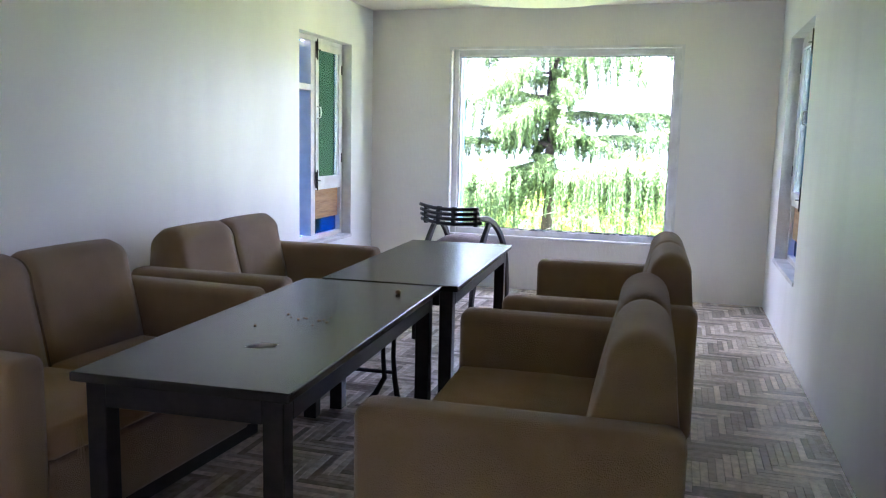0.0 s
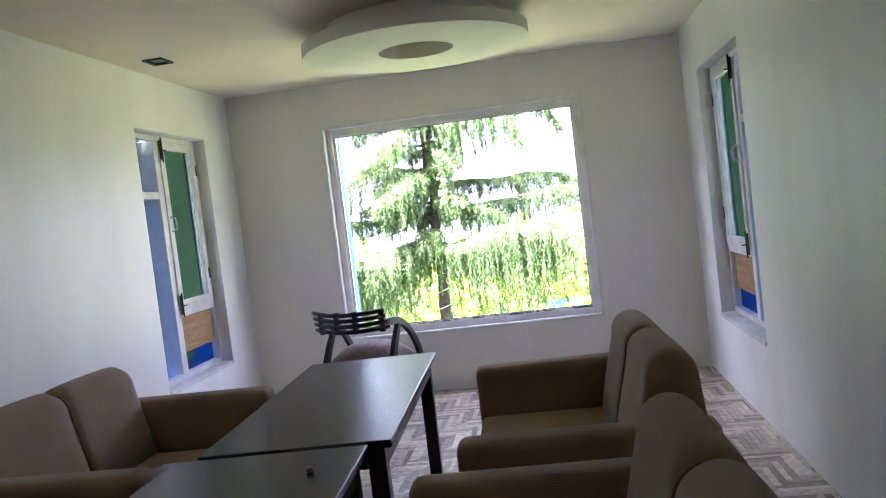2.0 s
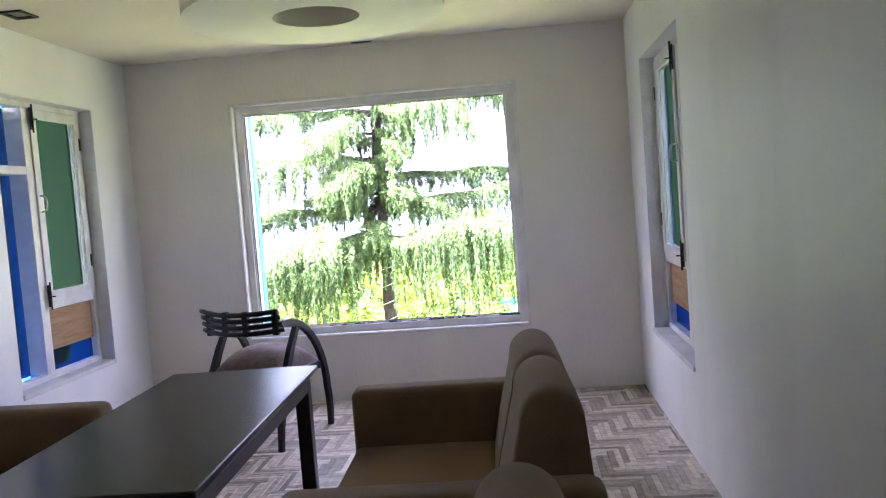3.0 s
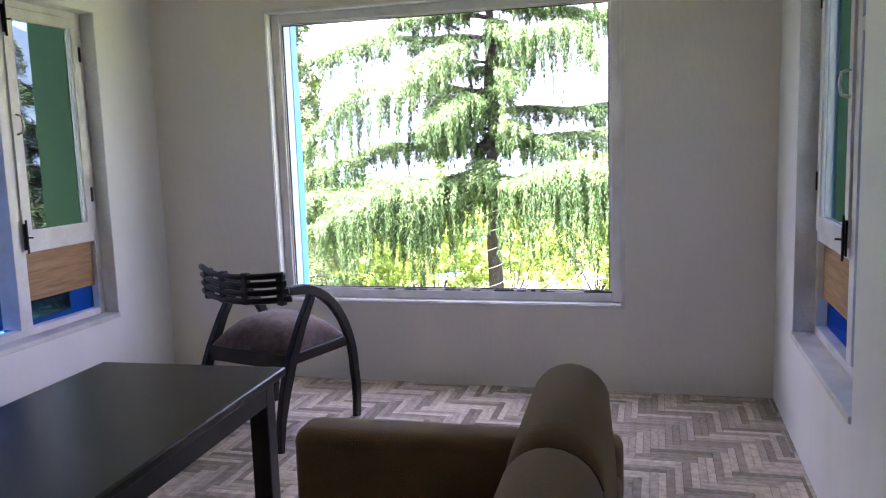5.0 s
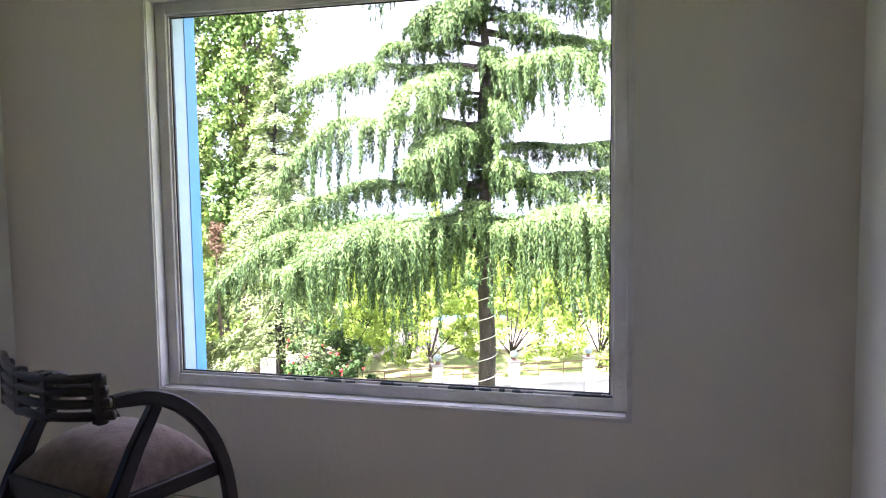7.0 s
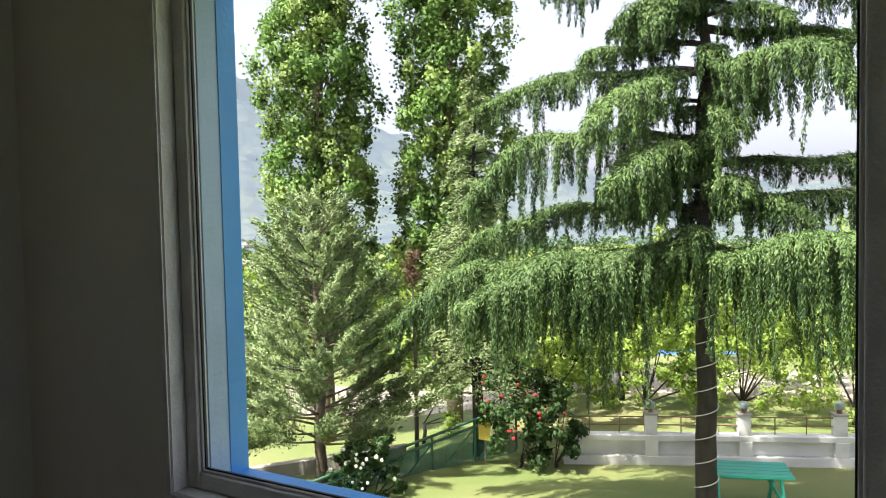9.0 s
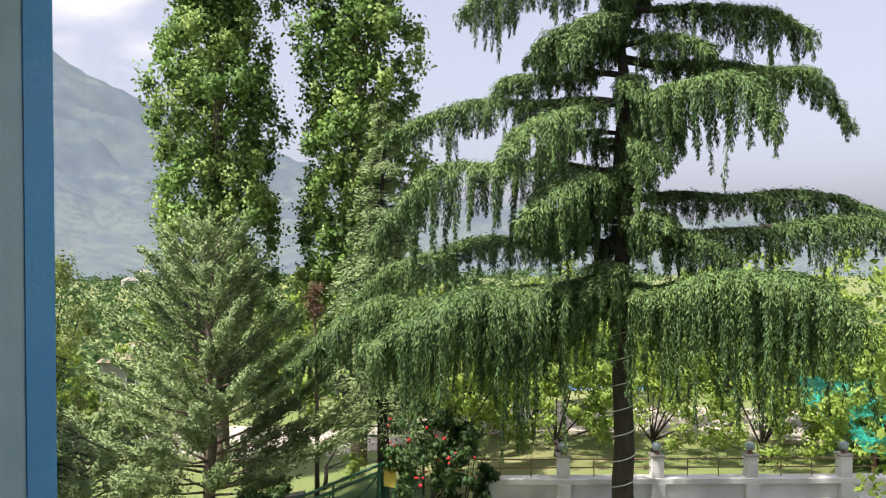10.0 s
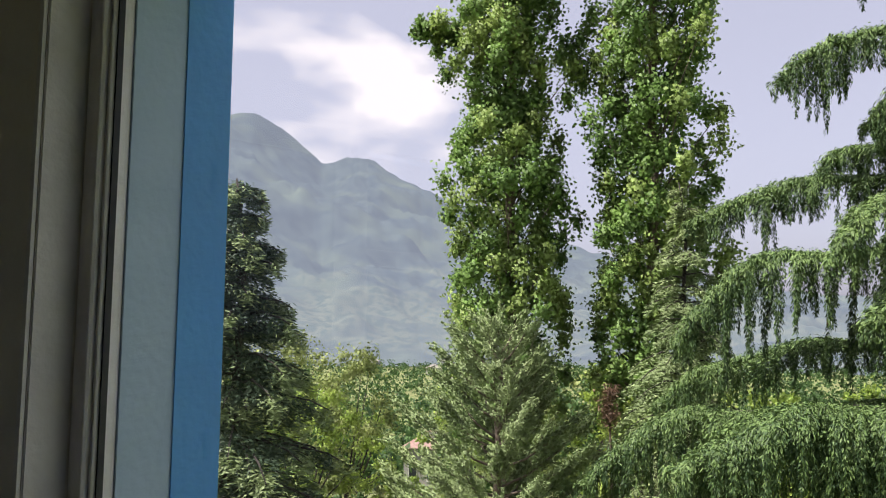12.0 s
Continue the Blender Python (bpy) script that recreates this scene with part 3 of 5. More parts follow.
# ---- tables ----
def table(m, label, w=0.765, d=1.80, h=0.752):
    t = thing("table", label, "table", m, "dark tables in a row")
    part("tabletop", rbox(-w / 2, w / 2, -d / 2, d / 2, h - 0.032, h, r=0.007, seg=3), "top", t, "dusty dark lacquered top")
    i, q = 0.035, 0.072
    for x0, x1, y0, y1 in ((-w / 2 + i, -w / 2 + i + 0.024, -d / 2 + i + q, d / 2 - i - q), (w / 2 - i - 0.024, w / 2 - i, -d / 2 + i + q, d / 2 - i - q),
                           (-w / 2 + i + q, w / 2 - i - q, -d / 2 + i, -d / 2 + i + 0.024), (-w / 2 + i + q, w / 2 - i - q, d / 2 - i - 0.024, d / 2 - i)):
        part("apron", rbox(x0, x1, y0, y1, h - 0.118, h - 0.033, r=0.003), "ebony", t)
    for x in (-w / 2 + i, w / 2 - i - q):
        for y in (-d / 2 + i, d / 2 - i - q):
            part("leg", rbox(x, x + q, y, y + q, 0.0, h - 0.033, r=0.005), "ebony", t)
    return t


table(pose(0.615, 3.70, 0, rz=2.6), "long dark lacquered wooden table with dusty top and scraps on it", d=1.87)
table(pose(0.612, 5.57, 0, rz=2.6), "long dark lacquered wooden table standing end to end with another", d=1.80)


# ---- the armchair by the window ----
def armchair(m):
    """Round-armed wooden chair; it faces +y of its own, its seat's middle at the origin."""
    c = thing("armchair", "dark wooden armchair with arched legs, slatted back and mauve seat", "chair", m)
    W = 0.29
    for sx in (-1, 1):
        x = sx * W
        pts = [(x + sx * 0.030, 0.315, 0.0), (x + sx * 0.028, 0.328, 0.10), (x + sx * 0.024, 0.332, 0.20)]
        for k in range(13):                             # the arch: from the front foot up and back to the rest
            a = math.pi * 0.5 * (1 - k / 12)
            pts.append((x + sx * 0.018 * math.sin(a) - sx * 0.004 * math.cos(a), -0.11 + 0.44 * math.sin(a), 0.27 + 0.545 * math.cos(a)))
        pts.append((x - sx * 0.006, -0.165, 0.818))
        part("arched_leg", bar(pts, 0.036, [0.044, 0.05, 0.054] + [0.056] * 12 + [0.05, 0.044]), "ebony", c)
        rear = [(x + sx * 0.022, -0.325, 0.0), (x + sx * 0.018, -0.30, 0.15), (x + sx * 0.010, -0.25, 0.30), (x + sx * 0.004, -0.18, 0.46), (x, -0.085, 0.63), (x - sx * 0.004, 0.01, 0.765)]
        part("rear_leg", bar(rear, 0.040, [0.034, 0.046, 0.062, 0.066, 0.056, 0.046]), "ebony", c)
        part("foot_cap", tube([(x + sx * 0.030, 0.315, -0.0), (x + sx * 0.030, 0.315, 0.012)], 0.014, 8), "chrome", c)
        part("side_rail", rbox(x - 0.014, x + 0.014, -0.20, 0.315, 0.425, 0.482, r=0.005), "ebony", c)
    part("front_rail", rbox(-W + 0.016, W - 0.016, 0.283, 0.310, 0.42, 0.482, r=0.005), "ebony", c)
    part("back_rail", rbox(-W + 0.016, W - 0.016, -0.215, -0.19, 0.40, 0.482, r=0.005), "ebony", c)
    bm = bmesh.new()                                    # domed plush seat
    n = 18
    grid = [[None] * (n + 1) for _ in range(n + 1)]
    for i in range(n + 1):
        for j in range(n + 1):
            u, v = i / n * 2 - 1, j / n * 2 - 1
            z = 0.484 + 0.160 * (max(0.0, 1 - abs(u) ** 2.8) * max(0.0, 1 - abs(v) ** 2.8)) ** 0.6 + 0.004 * noise.noise((u * 4, v * 4, 1))
            grid[i][j] = bm.verts.new((u * (W - 0.017), 0.048 + v * 0.245, z))
    for i in range(n):
        for j in range(n):
            bm.faces.new((grid[i][j], grid[i + 1][j], grid[i + 1][j + 1], grid[i][j + 1]))
    edge = [grid[i][0] for i in range(n + 1)] + [grid[n][j] for j in range(1, n + 1)] + [grid[i][n] for i in range(n - 1, -1, -1)] + [grid[0][j] for j in range(n - 1, 0, -1)]
    low = [bm.verts.new((v.co.x, v.co.y, 0.44)) for v in edge]
    for k in range(len(edge)):
        bm.faces.new((edge[k], low[k], low[(k + 1) % len(edge)], edge[(k + 1) % len(edge)]))
    bm.faces.new(low)
    part("seat", bm, "seat", c, "domed mauve-brown plush seat", True)

    def rest(x):                                        # the rest wraps round behind the sitter
        return -0.165 - 0.105 * (1 - (x / 0.34) ** 2) if abs(x) < 0.34 else -0.165

    for k in range(4):                                  # curved slats of the rest, the upper ones longer
        z = 0.765 + k * 0.043
        ends = (-0.325 - 0.008 * k, 0.318 - 0.010 * k)
        xs = [ends[0] + (ends[1] - ends[0]) * j / 16 for j in range(17)]
        part("back_slat", tube([(x, rest(x), z + 0.020 * (x / 0.33) ** 2) for x in xs], 0.0165, 8, 1.1), "ebony", c, smooth=True)
    for x in (-0.255, -0.085, 0.075, 0.268):
        part("back_post", rbox(x - 0.022, x + 0.022, rest(x) - 0.014, rest(x) + 0.028, 0.748, 0.918, r=0.009), "ebony", c)
    return c


armchair(pose(0.20, 7.84, 0, rz=-16))

# ---- small things in the room ----
scrap = thing("paper_scrap", "torn scrap of old paper lying on the dusty table", "paper", pose(0.69, 3.25, 0.7525, rz=20) @ Matrix.Diagonal((0.6, 0.6, 1, 1)))
bm = bmesh.new()
vs = [bm.verts.new(p) for p in ((-0.10, -0.02, 0.001), (-0.02, -0.045, 0.003), (0.06, -0.03, 0.001), (0.10, 0.005, 0.006), (0.05, 0.04, 0.002), (0.01, 0.025, 0.008), (-0.06, 0.02, 0.001))]
bm.faces.new(vs)
bmesh.ops.solidify(bm, geom=bm.faces[:], thickness=0.001)
part("sheet", bm, "paper", scrap)
nut = part("walnut_shell", tube([(0.813, 4.37, 0.7525), (0.815, 4.37, 0.757), (0.815, 4.37, 0.768), (0.813, 4.37, 0.773)], [0.006, 0.014, 0.014, 0.006], 10), "crumb", None, "", True)
tagged(nut, "small brown nut shell lying on the table", "nut shell")
trestle = thing("metal_trestle", "dark metal trestle stand with flared feet under the table", "stand", pose(0.60, 4.83, 0, rz=3))
for sx in (-1, 1):
    part("leg", tube([(sx * 0.035, 0, 0.50), (sx * 0.03, 0, 0.30), (sx * 0.03 + 0.01, 0, 0.17), (sx * 0.03 + sx * 0.035, -0.03, 0.08), (sx * 0.03 + sx * 0.085, -0.05, 0.012)], [0.014, 0.014, 0.016, 0.017, 0.02], 8), "iron", trestle, "", True)
part("low_bar", tube([(-0.30, 0, 0.205), (0.04, 0, 0.205)], 0.011, 8), "iron", trestle)
part("top_plate", rbox(-0.30, 0.06, -0.03, 0.03, 0.50, 0.515, r=0.003), "iron", trestle)
bag = thing("crumpled_bag", "crumpled pale plastic bag lying on the sofa seat", "bag", pose(0.03, 4.90, 0.493))
bm = bmesh.new()
bmesh.ops.create_icosphere(bm, subdivisions=4, radius=0.13)
for v in bm.verts:
    n3 = noise.fractal(v.co * 11, 0.8, 2.0, 4)
    v.co *= 1 + 0.38 * n3
    v.co.z = max(0.0, v.co.z * 0.75 + 0.06)
part("sheet", bm, "plastic", bag)
tuft = thing("torn_cover", "torn tuft of pale lining hanging from the sofa", "torn fabric", pose(0.118, 2.945, 0.40))
for k in range(3):
    part("strip", tube([(0.0, 0.01 * k, 0.08), (0.012, 0.01 * k + 0.004, 0.03), (0.008 + 0.006 * k, 0.01 * k, -0.02 - 0.02 * k)], [0.002, 0.004, 0.002], 5, 0.4), "velour", tuft)
for k in range(16):
    x, y = 0.63 + random.gauss(0, 0.07), 3.75 + random.gauss(0, 0.08)
    r = random.uniform(0.002, 0.0045)
    cr = part("crumb", rbox(x - r, x + r * 1.5, y - r, y + r, 0.7525, 0.7525 + r, r=r * 0.3, seg=1), "crumb")
    tagged(cr, "dry brown crumb lying on the dusty table", "crumb", "crumbs on the table")

# ---- outdoors: ground, road, walls ----
def ground_z(x, y):
    """The garden is level by the house and falls away to the left and far off."""
    side = 1.1 * min(1.0, max(0.0, (-5.0 - x) / 6.0)) * min(1.0, max(0.0, (y - 10.0) / 6.0))
    far = 0.19 * max(0.0, math.hypot(x, y) - 33.0)
    return -3.2 - side - min(far, 30.0)


def ground():
    bm = bmesh.new()
    steps = [-3500, -1500, -700, -350, -200, -130, -90, -70, -56] + list(range(-46, 47, 2)) + [56, 70, 90, 130, 200, 350, 700, 1500, 3500]
    rows = [[bm.verts.new((x, y + 14, ground_z(x, y + 14) + (0.05 * noise.noise((x * 0.3, y * 0.3, 0)) if y + 14 > 10 else 0))) for x in steps] for y in steps]
    for a, b in zip(rows, rows[1:]):
        for k in range(len(steps) - 1):
            bm.faces.new((a[k], a[k + 1], b[k + 1], b[k]))
    structure("ground", bm, "grass", "grassy ground with dry patches falling away to a valley", "ground")


ground()


def strip(name, pts, width, thick, mat, label, category):
    """A road or kerb that follows the ground along pts."""
    bm = bmesh.new()
    rows = []
    for (x0, y0), (x1, y1) in zip(pts, pts[1:]):
        for k in range(12):
            x, y = x0 + (x1 - x0) * k / 11, y0 + (y1 - y0) * k / 11
            d = Vector((y0 - y1, x1 - x0)).normalized() * width / 2
            rows.append([bm.verts.new((x + s * d.x, y + s * d.y, ground_z(x, y) + h)) for s, h in ((-1, -0.2), (-1, thick), (1, thick), (1, -0.2))])
    for a, b in zip(rows, rows[1:]):
        for k in range(3):
            bm.faces.new((a[k], a[k + 1], b[k + 1], b[k]))
    structure(name, bm, mat, label, category)


strip("road", [(-34, 19.5), (-14, 25.5), (2, 29.5), (26, 34)], 3.4, 0.09, "road", "pale dusty road behind the garden", "road")
strip("kerb", [(-20, 14.8), (-12, 18.2), (-7.2, 20.3)], 0.25, 0.28, "stone", "low grey stone kerb along the grass terrace", "kerb")

# the garden wall with its posts, lamps and rails
WA, WB = Vector((-3.75, 20.49)), Vector((9.8, 26.9))
wall_dir = (WB - WA).normalized()
wall_m = Matrix.Translation((WA.x, WA.y, -3.2)) @ pose(0, 0, 0, rz=math.degrees(math.atan2(wall_dir.y, wall_dir.x)))
gw = thing("garden_wall", "low whitewashed garden wall with sunken panels", "wall", wall_m, kind="structure")
wl = (WB - WA).length
PITCH = 1.655
part("foot", rbox(0, wl, -0.16, 0.10, -0.15, 0.17, r=0.015), "whitewall", gw)
part("coping", rbox(0, wl, -0.15, 0.13, 0.44, 0.545, r=0.012), "whitewall", gw)
part("panel", boxes((0, wl, -0.03, 0.08, 0.165, 0.445)), "whitewall", gw)
k = 0
while 0.0 + k * PITCH < wl:
    x = -0.06 + k * PITCH
    if k:
        part("pier", rbox(x - 0.115, x + 0.115, -0.155, 0.105, 0.165, 0.445, r=0.008), "whitewall", gw)
        post = thing("wall_post", "white square post on the garden wall with a lamp on top", "post", wall_m @ pose(x, 0, 0.545), "posts on the garden wall")
        part("shaft", rbox(-0.105, 0.105, -0.11, 0.10, 0.0, 0.36, r=0.008), "whitewall", post)
        part("cap", rbox(-0.125, 0.125, -0.13, 0.12, 0.36, 0.40, r=0.008), "stone", post)
        lamp = part("lamp", tube([(0, 0, 0.40), (0, 0, 0.46), (0, 0, 0.47)], [0.05, 0.035, 0.07], 10), "rust", post)
        part("lamp_glass", tube([(0, 0, 0.471), (0, 0, 0.50), (0, 0, 0.57), (0, 0, 0.60)], [0.075, 0.085, 0.085, 0.05], 10), "lampglass", lamp, "frosted glass lamp", True)
        r = thing("wall_rail", "rusty double rail between the wall posts", "railing", wall_m @ pose(x - PITCH, 0, 0.545), "rails on the garden wall")
        for z in (0.16, 0.31):
            part("bar", tube([(0.11, 0, z), (PITCH - 0.11, 0, z)], 0.013, 6), "rust", r)
        for q in (0.33, 0.66):
            part("stanchion", tube([(PITCH * q, 0, 0.0), (PITCH * q, 0, 0.31)], 0.01, 6), "rust", r)
    k += 1


def picnic_table(m):
    t = thing("picnic_table", "turquoise painted wooden picnic table on the lawn", "table", m)
    for k in range(5):
        part("board", rbox(-0.62, 0.62, -0.37 + k * 0.15, -0.235 + k * 0.15, 0.70, 0.735, r=0.006), "turquoise", t)
    for s in (-1, 1):
        part("bench_board", rbox(-0.62, 0.62, s * 0.62 - 0.13, s * 0.62 + 0.13, 0.40, 0.435, r=0.006), "turquoise", t)
        for q in (-1, 1):
            part("leg", bar([(s * 0.45, q * 0.70, 0.0), (s * 0.45, q * 0.47, 0.36), (s * 0.45, q * 0.24, 0.70)], 0.04, 0.08), "turquoise", t)
        part("brace", rbox(s * 0.45 - 0.02, s * 0.45 + 0.02, -0.72, 0.72, 0.33, 0.40, r=0.004), "turquoise", t)


picnic_table(pose(-0.28, 19.35, -3.2, rz=20))
yb = thing("yellow_bench", "low yellow painted wooden bench on the lawn", "bench", pose(1.95, 19.6, -3.2, rz=8))
for k in range(3):
    part("board", rbox(-0.7, 0.7, -0.2 + k * 0.14, -0.075 + k * 0.14, 0.36, 0.395, r=0.005), "yellow", yb)
for s in (-0.5, 0.5):
    part("leg", rbox(s - 0.03, s + 0.03, -0.18, 0.18, 0.0, 0.36, r=0.004), "yellow", yb)

# turquoise covered shelter beyond the wall
sh = thing("shelter", "low shelter under a turquoise corrugated cover", "shelter", pose(4.6, 28.5, ground_z(4.6, 28.5), rz=25))
bm = bmesh.new()
rows = [[bm.verts.new((-3.2 + 6.4 * i / 48, y, z + 0.025 * math.sin(i * 1.7))) for i in range(49)] for y, z in ((-2.3, 0.55), (2.3, 1.25))]
for i in range(48):
    bm.faces.new((rows[0][i], rows[0][i + 1], rows[1][i + 1], rows[1][i]))
bmesh.ops.solidify(bm, geom=bm.faces[:], thickness=0.02)
part("cover", bm, "turquoise", sh)
for x in (-3.0, 0, 3.0):
    for y, z in ((-2.1, 0.56), (2.1, 1.2)):
        part("post", tube([(x, y, 0), (x, y, z)], 0.04, 8), "rust", sh)

# stair railing with green net
def railing():
    t = thing("stair_railing", "green painted sloping railing hung with green net", "railing")
    p, q = Vector((-4.85, 20.75, -2.30)), Vector((-7.5, 17.2, -3.35))
    for dz in (0.0, -0.13):
        part("bar", tube([p + Vector((0, 0, dz)), q + Vector((0, 0, dz))], 0.028, 8), "rail", t)
    for k in range(6):
        c = p.lerp(q, k / 5)
        part("post", tube([c, (c.x, c.y, min(ground_z(c.x, c.y), c.z - 0.8))], 0.024, 8), "rail", t)
        if k < 5:
            d = p.lerp(q, (k + 1) / 5)
            part("brace", tube([c + Vector((0, 0, -0.15)), (d.x, d.y, d.z - 0.85)], 0.016, 6), "rail", t)
    bm = bmesh.new()
    n = 60
    a, b = [], []
    for k in range(n + 1):
        c = p.lerp(q, k / n)
        w = 0.03 * math.sin(k * 1.3) + 0.02 * math.sin(k * 0.57)
        a.append(bm.verts.new((c.x + w, c.y + w, c.z - 0.14)))
        b.append(bm.verts.new((c.x - w, c.y + w * 0.5, min(c.z - 0.95, -3.25))))
    for k in range(n):
        bm.faces.new((a[k], a[k + 1], b[k + 1], b[k]))
    bmesh.ops.solidify(bm, geom=bm.faces[:], thickness=0.004)
    part("net", bm, "net", t, "wavy dark green net")
    return t


railing()
ys = thing("yellow_sign", "small yellow sign board on a thin post by the trees", "sign", pose(-5.0, 19.75, -3.2))
part("post", tube([(0, 0, 0), (0, 0, 0.55)], 0.012, 6), "rust", ys)
part("plate", rbox(-0.13, 0.11, -0.012, 0.0, 0.42, 0.76, r=0.004), "yellow", ys)


# ---- trees ----
def limb(bm_list, pts, r0, r1, sides=7):
    n = len(pts)
    bm_list.append((pts, [r0 + (r1 - r0) * k / (n - 1) for k in range(n)], sides))


def limbs_mesh(name, todo, mat, parent, label=""):
    bm = bmesh.new()
    for pts, radii, sides in todo:
        b = tube(pts, radii, sides)
        me = bpy.data.meshes.new("tmp")
        b.to_mesh(me)
        b.free()
        bm.from_mesh(me)
        bpy.data.meshes.remove(me)
    return part(name, bm, mat, parent, label, True)


def trunk_points(x, y, z0, z1, wobble=0.05, n=12):
    return [(x + wobble * math.sin(k * 1.9) * k / n, y + wobble * math.cos(k * 1.3) * k / n, z0 + (z1 - z0) * k / n) for k in range(n + 1)]


def cedar():
    """The large weeping cedar: tiers of long limbs that bend over at their ends, each hung with tassels of needles."""
    t = thing("cedar_tree", "large weeping cedar with tiers of arching limbs and hanging needle curtains", "tree")
    x0, y0, zb, zt = -0.66, 18.5, -3.2, 8.2
    part("trunk", tube(trunk_points(x0, y0, zb, zt, 0.10, 24), [0.165 - 0.15 * k / 24 + (0.06 if k == 0 else 0) for k in range(25)], 14), "bark", t, "dark furrowed trunk", True)
    coil = [(x0 + 0.172 * math.cos(a), y0 + 0.172 * math.sin(a), -3.1 + 0.055 * a) for a in np.arange(0, 62, 0.25)]
    part("light_cord", tube(coil, 0.007, 5), "rope", t, "pale cord of lights wound round the trunk")
    # heading in degrees, height on the trunk, reach, where it bends over, rise up to there, fall from there, length of the tassels, half width
    limbs = [(200, 5.20, 2.2, 0.60, -0.10, 0.55, 0.60, 0.30), (170, 3.77, 2.2, 0.75, 0.17, 0.18, 0.28, 0.28), (255, 4.62, 1.25, 0.35, -0.12, 0.72, 0.42, 0.24),
             (182, 3.40, 3.6, 0.55, 0.13, 0.42, 0.48, 0.38), (240, 3.38, 2.05, 0.30, -0.08, 0.78, 0.48, 0.34), (205, 2.48, 3.45, 0.62, 0.10, 1.05, 0.85, 0.42),
             (250, 2.25, 1.9, 0.50, 0.08, 0.60, 0.75, 0.30), (175, 1.46, 4.7, 0.40, 0.08, 0.98, 0.42, 0.42), (195, 1.03, 4.7, 0.65, -0.32, 1.05, 0.80, 0.50),
             (225, 0.97, 3.65, 0.55, -0.10, 0.65, 1.00, 0.55), (10, 4.72, 2.4, 0.68, -0.15, 0.40, 0.55, 0.32), (40, 3.98, 3.8, 0.72, 0.0, 0.80, 0.42, 0.32),
             (325, 3.30, 2.6, 0.70, 0.16, 0.70, 0.80, 0.36), (30, 2.11, 3.6, 0.72, 0.04, 0.33, 0.40, 0.32), (10, 1.42, 4.6, 0.80, 0.40, 0.15, 0.50, 0.36),
             (335, 0.73, 3.15, 0.72, 0.41, 0.55, 1.35, 0.52), (305, 0.80, 0.9, 0.50, 0.08, 0.20, 1.00, 0.26), (150, 0.80, 3.0, 0.55, 0.0, 0.50, 0.60, 0.42),
             (222, 0.72, 2.1, 0.50, 0.0, 0.45, 1.20, 0.45), (60, 0.75, 2.6, 0.60, 0.1, 0.40, 0.65, 0.40), (100, 0.80, 2.2, 0.60, 0.05, 0.4, 0.6, 0.4),
             (120, 2.30, 2.6, 0.60, 0.1, 0.5, 0.5, 0.34), (85, 3.50, 2.3, 0.60, 0.1, 0.5, 0.5, 0.32), (140, 4.40, 2.0, 0.60, 0.1, 0.4, 0.5, 0.3),
             (345, 5.35, 2.3, 0.60, 0.05, 0.5, 0.55, 0.32), (275, 5.3, 1.1, 0.5, 0.0, 0.5, 0.5, 0.25), (290, 3.6, 0.8, 0.5, 0.05, 0.3, 0.5, 0.2), (300, 2.5, 0.75, 0.5, 0.05, 0.25, 0.55, 0.2),
             (215, 2.95, 1.2, 0.5, 0.05, 0.4, 0.35, 0.22), (315, 2.75, 1.0, 0.5, 0.05, 0.3, 0.40, 0.22), (228, 1.75, 1.3, 0.5, 0.05, 0.4, 0.40, 0.24), (318, 1.85, 1.0, 0.5, 0.05, 0.3, 0.40, 0.22),
             (200, 4.35, 1.3, 0.5, 0.05, 0.4, 0.45, 0.28), (335, 4.15, 1.3, 0.5, 0.05, 0.4, 0.45, 0.28), (190, 1.95, 1.5, 0.5, 0.02, 0.3, 0.45, 0.26), (350, 1.55, 1.5, 0.5, 0.05, 0.3, 0.5, 0.28),
             (262, 1.15, 1.0, 0.5, 0.05, 0.4, 0.50, 0.24), (205, 0.66, 3.2, 0.55, 0.0, 0.6, 0.75, 0.45), (345, 0.66, 2.4, 0.6, 0.2, 0.5, 0.8, 0.42)]
    for k in range(16):                                 # the top of the tree
        h = 5.6 + k * 0.16
        limbs.append((k * 137.5 % 360, h, max(0.4, 2.1 - (h - 5.2) * 0.72), 0.6, 0.05, 0.4, 0.45, 0.26))
    for k in range(30):                                 # short inner twigs close to the trunk
        limbs.append((random.uniform(0, 360), random.uniform(0.7, 5.0), random.uniform(0.3, 0.6), 0.5, 0.04, 0.15, random.uniform(0.3, 0.55), 0.12))
    rng = np.random.default_rng(17)
    up = np.array([0, 0, 1.0])
    wood, C, D, L, W, lit, N = [], [], [], [], [], [], []
    for az, h, reach, bend, rise, fall, cur, half in limbs:
        a = radians(az)
        out, side = np.array([math.cos(a), math.sin(a), 0]), np.array([-math.sin(a), math.cos(a), 0])
        sway = random.uniform(-0.12, 0.12) * reach

        def spine(s):
            s = np.asarray(s, float)
            z = rise * np.sin(np.minimum(1, s / bend) * math.pi / 2) - fall * np.maximum(0, (s - bend) / (1 - bend)) ** 1.7
            z = z + 0.03 * np.sin(s * reach * 4.1 + az)
            return np.array([x0, y0, h]) + out * (reach * s)[..., None] + side * (sway * s * s)[..., None] + up * z[..., None]

        limb(wood, [tuple(p) for p in spine(np.linspace(0, 0.98, 12))], 0.02 + 0.012 * reach, 0.008, 6)
        lead = max(0.10, 0.42 / (reach + 0.4)) if reach > 1 else 0.02
        count = int(44 * reach) + 4
        for k in range(count):                          # tassels: out to the side, over, and down
            s = lead + (1 - lead) * (k + random.random()) / count
            sgn = random.choice((-1, 1))
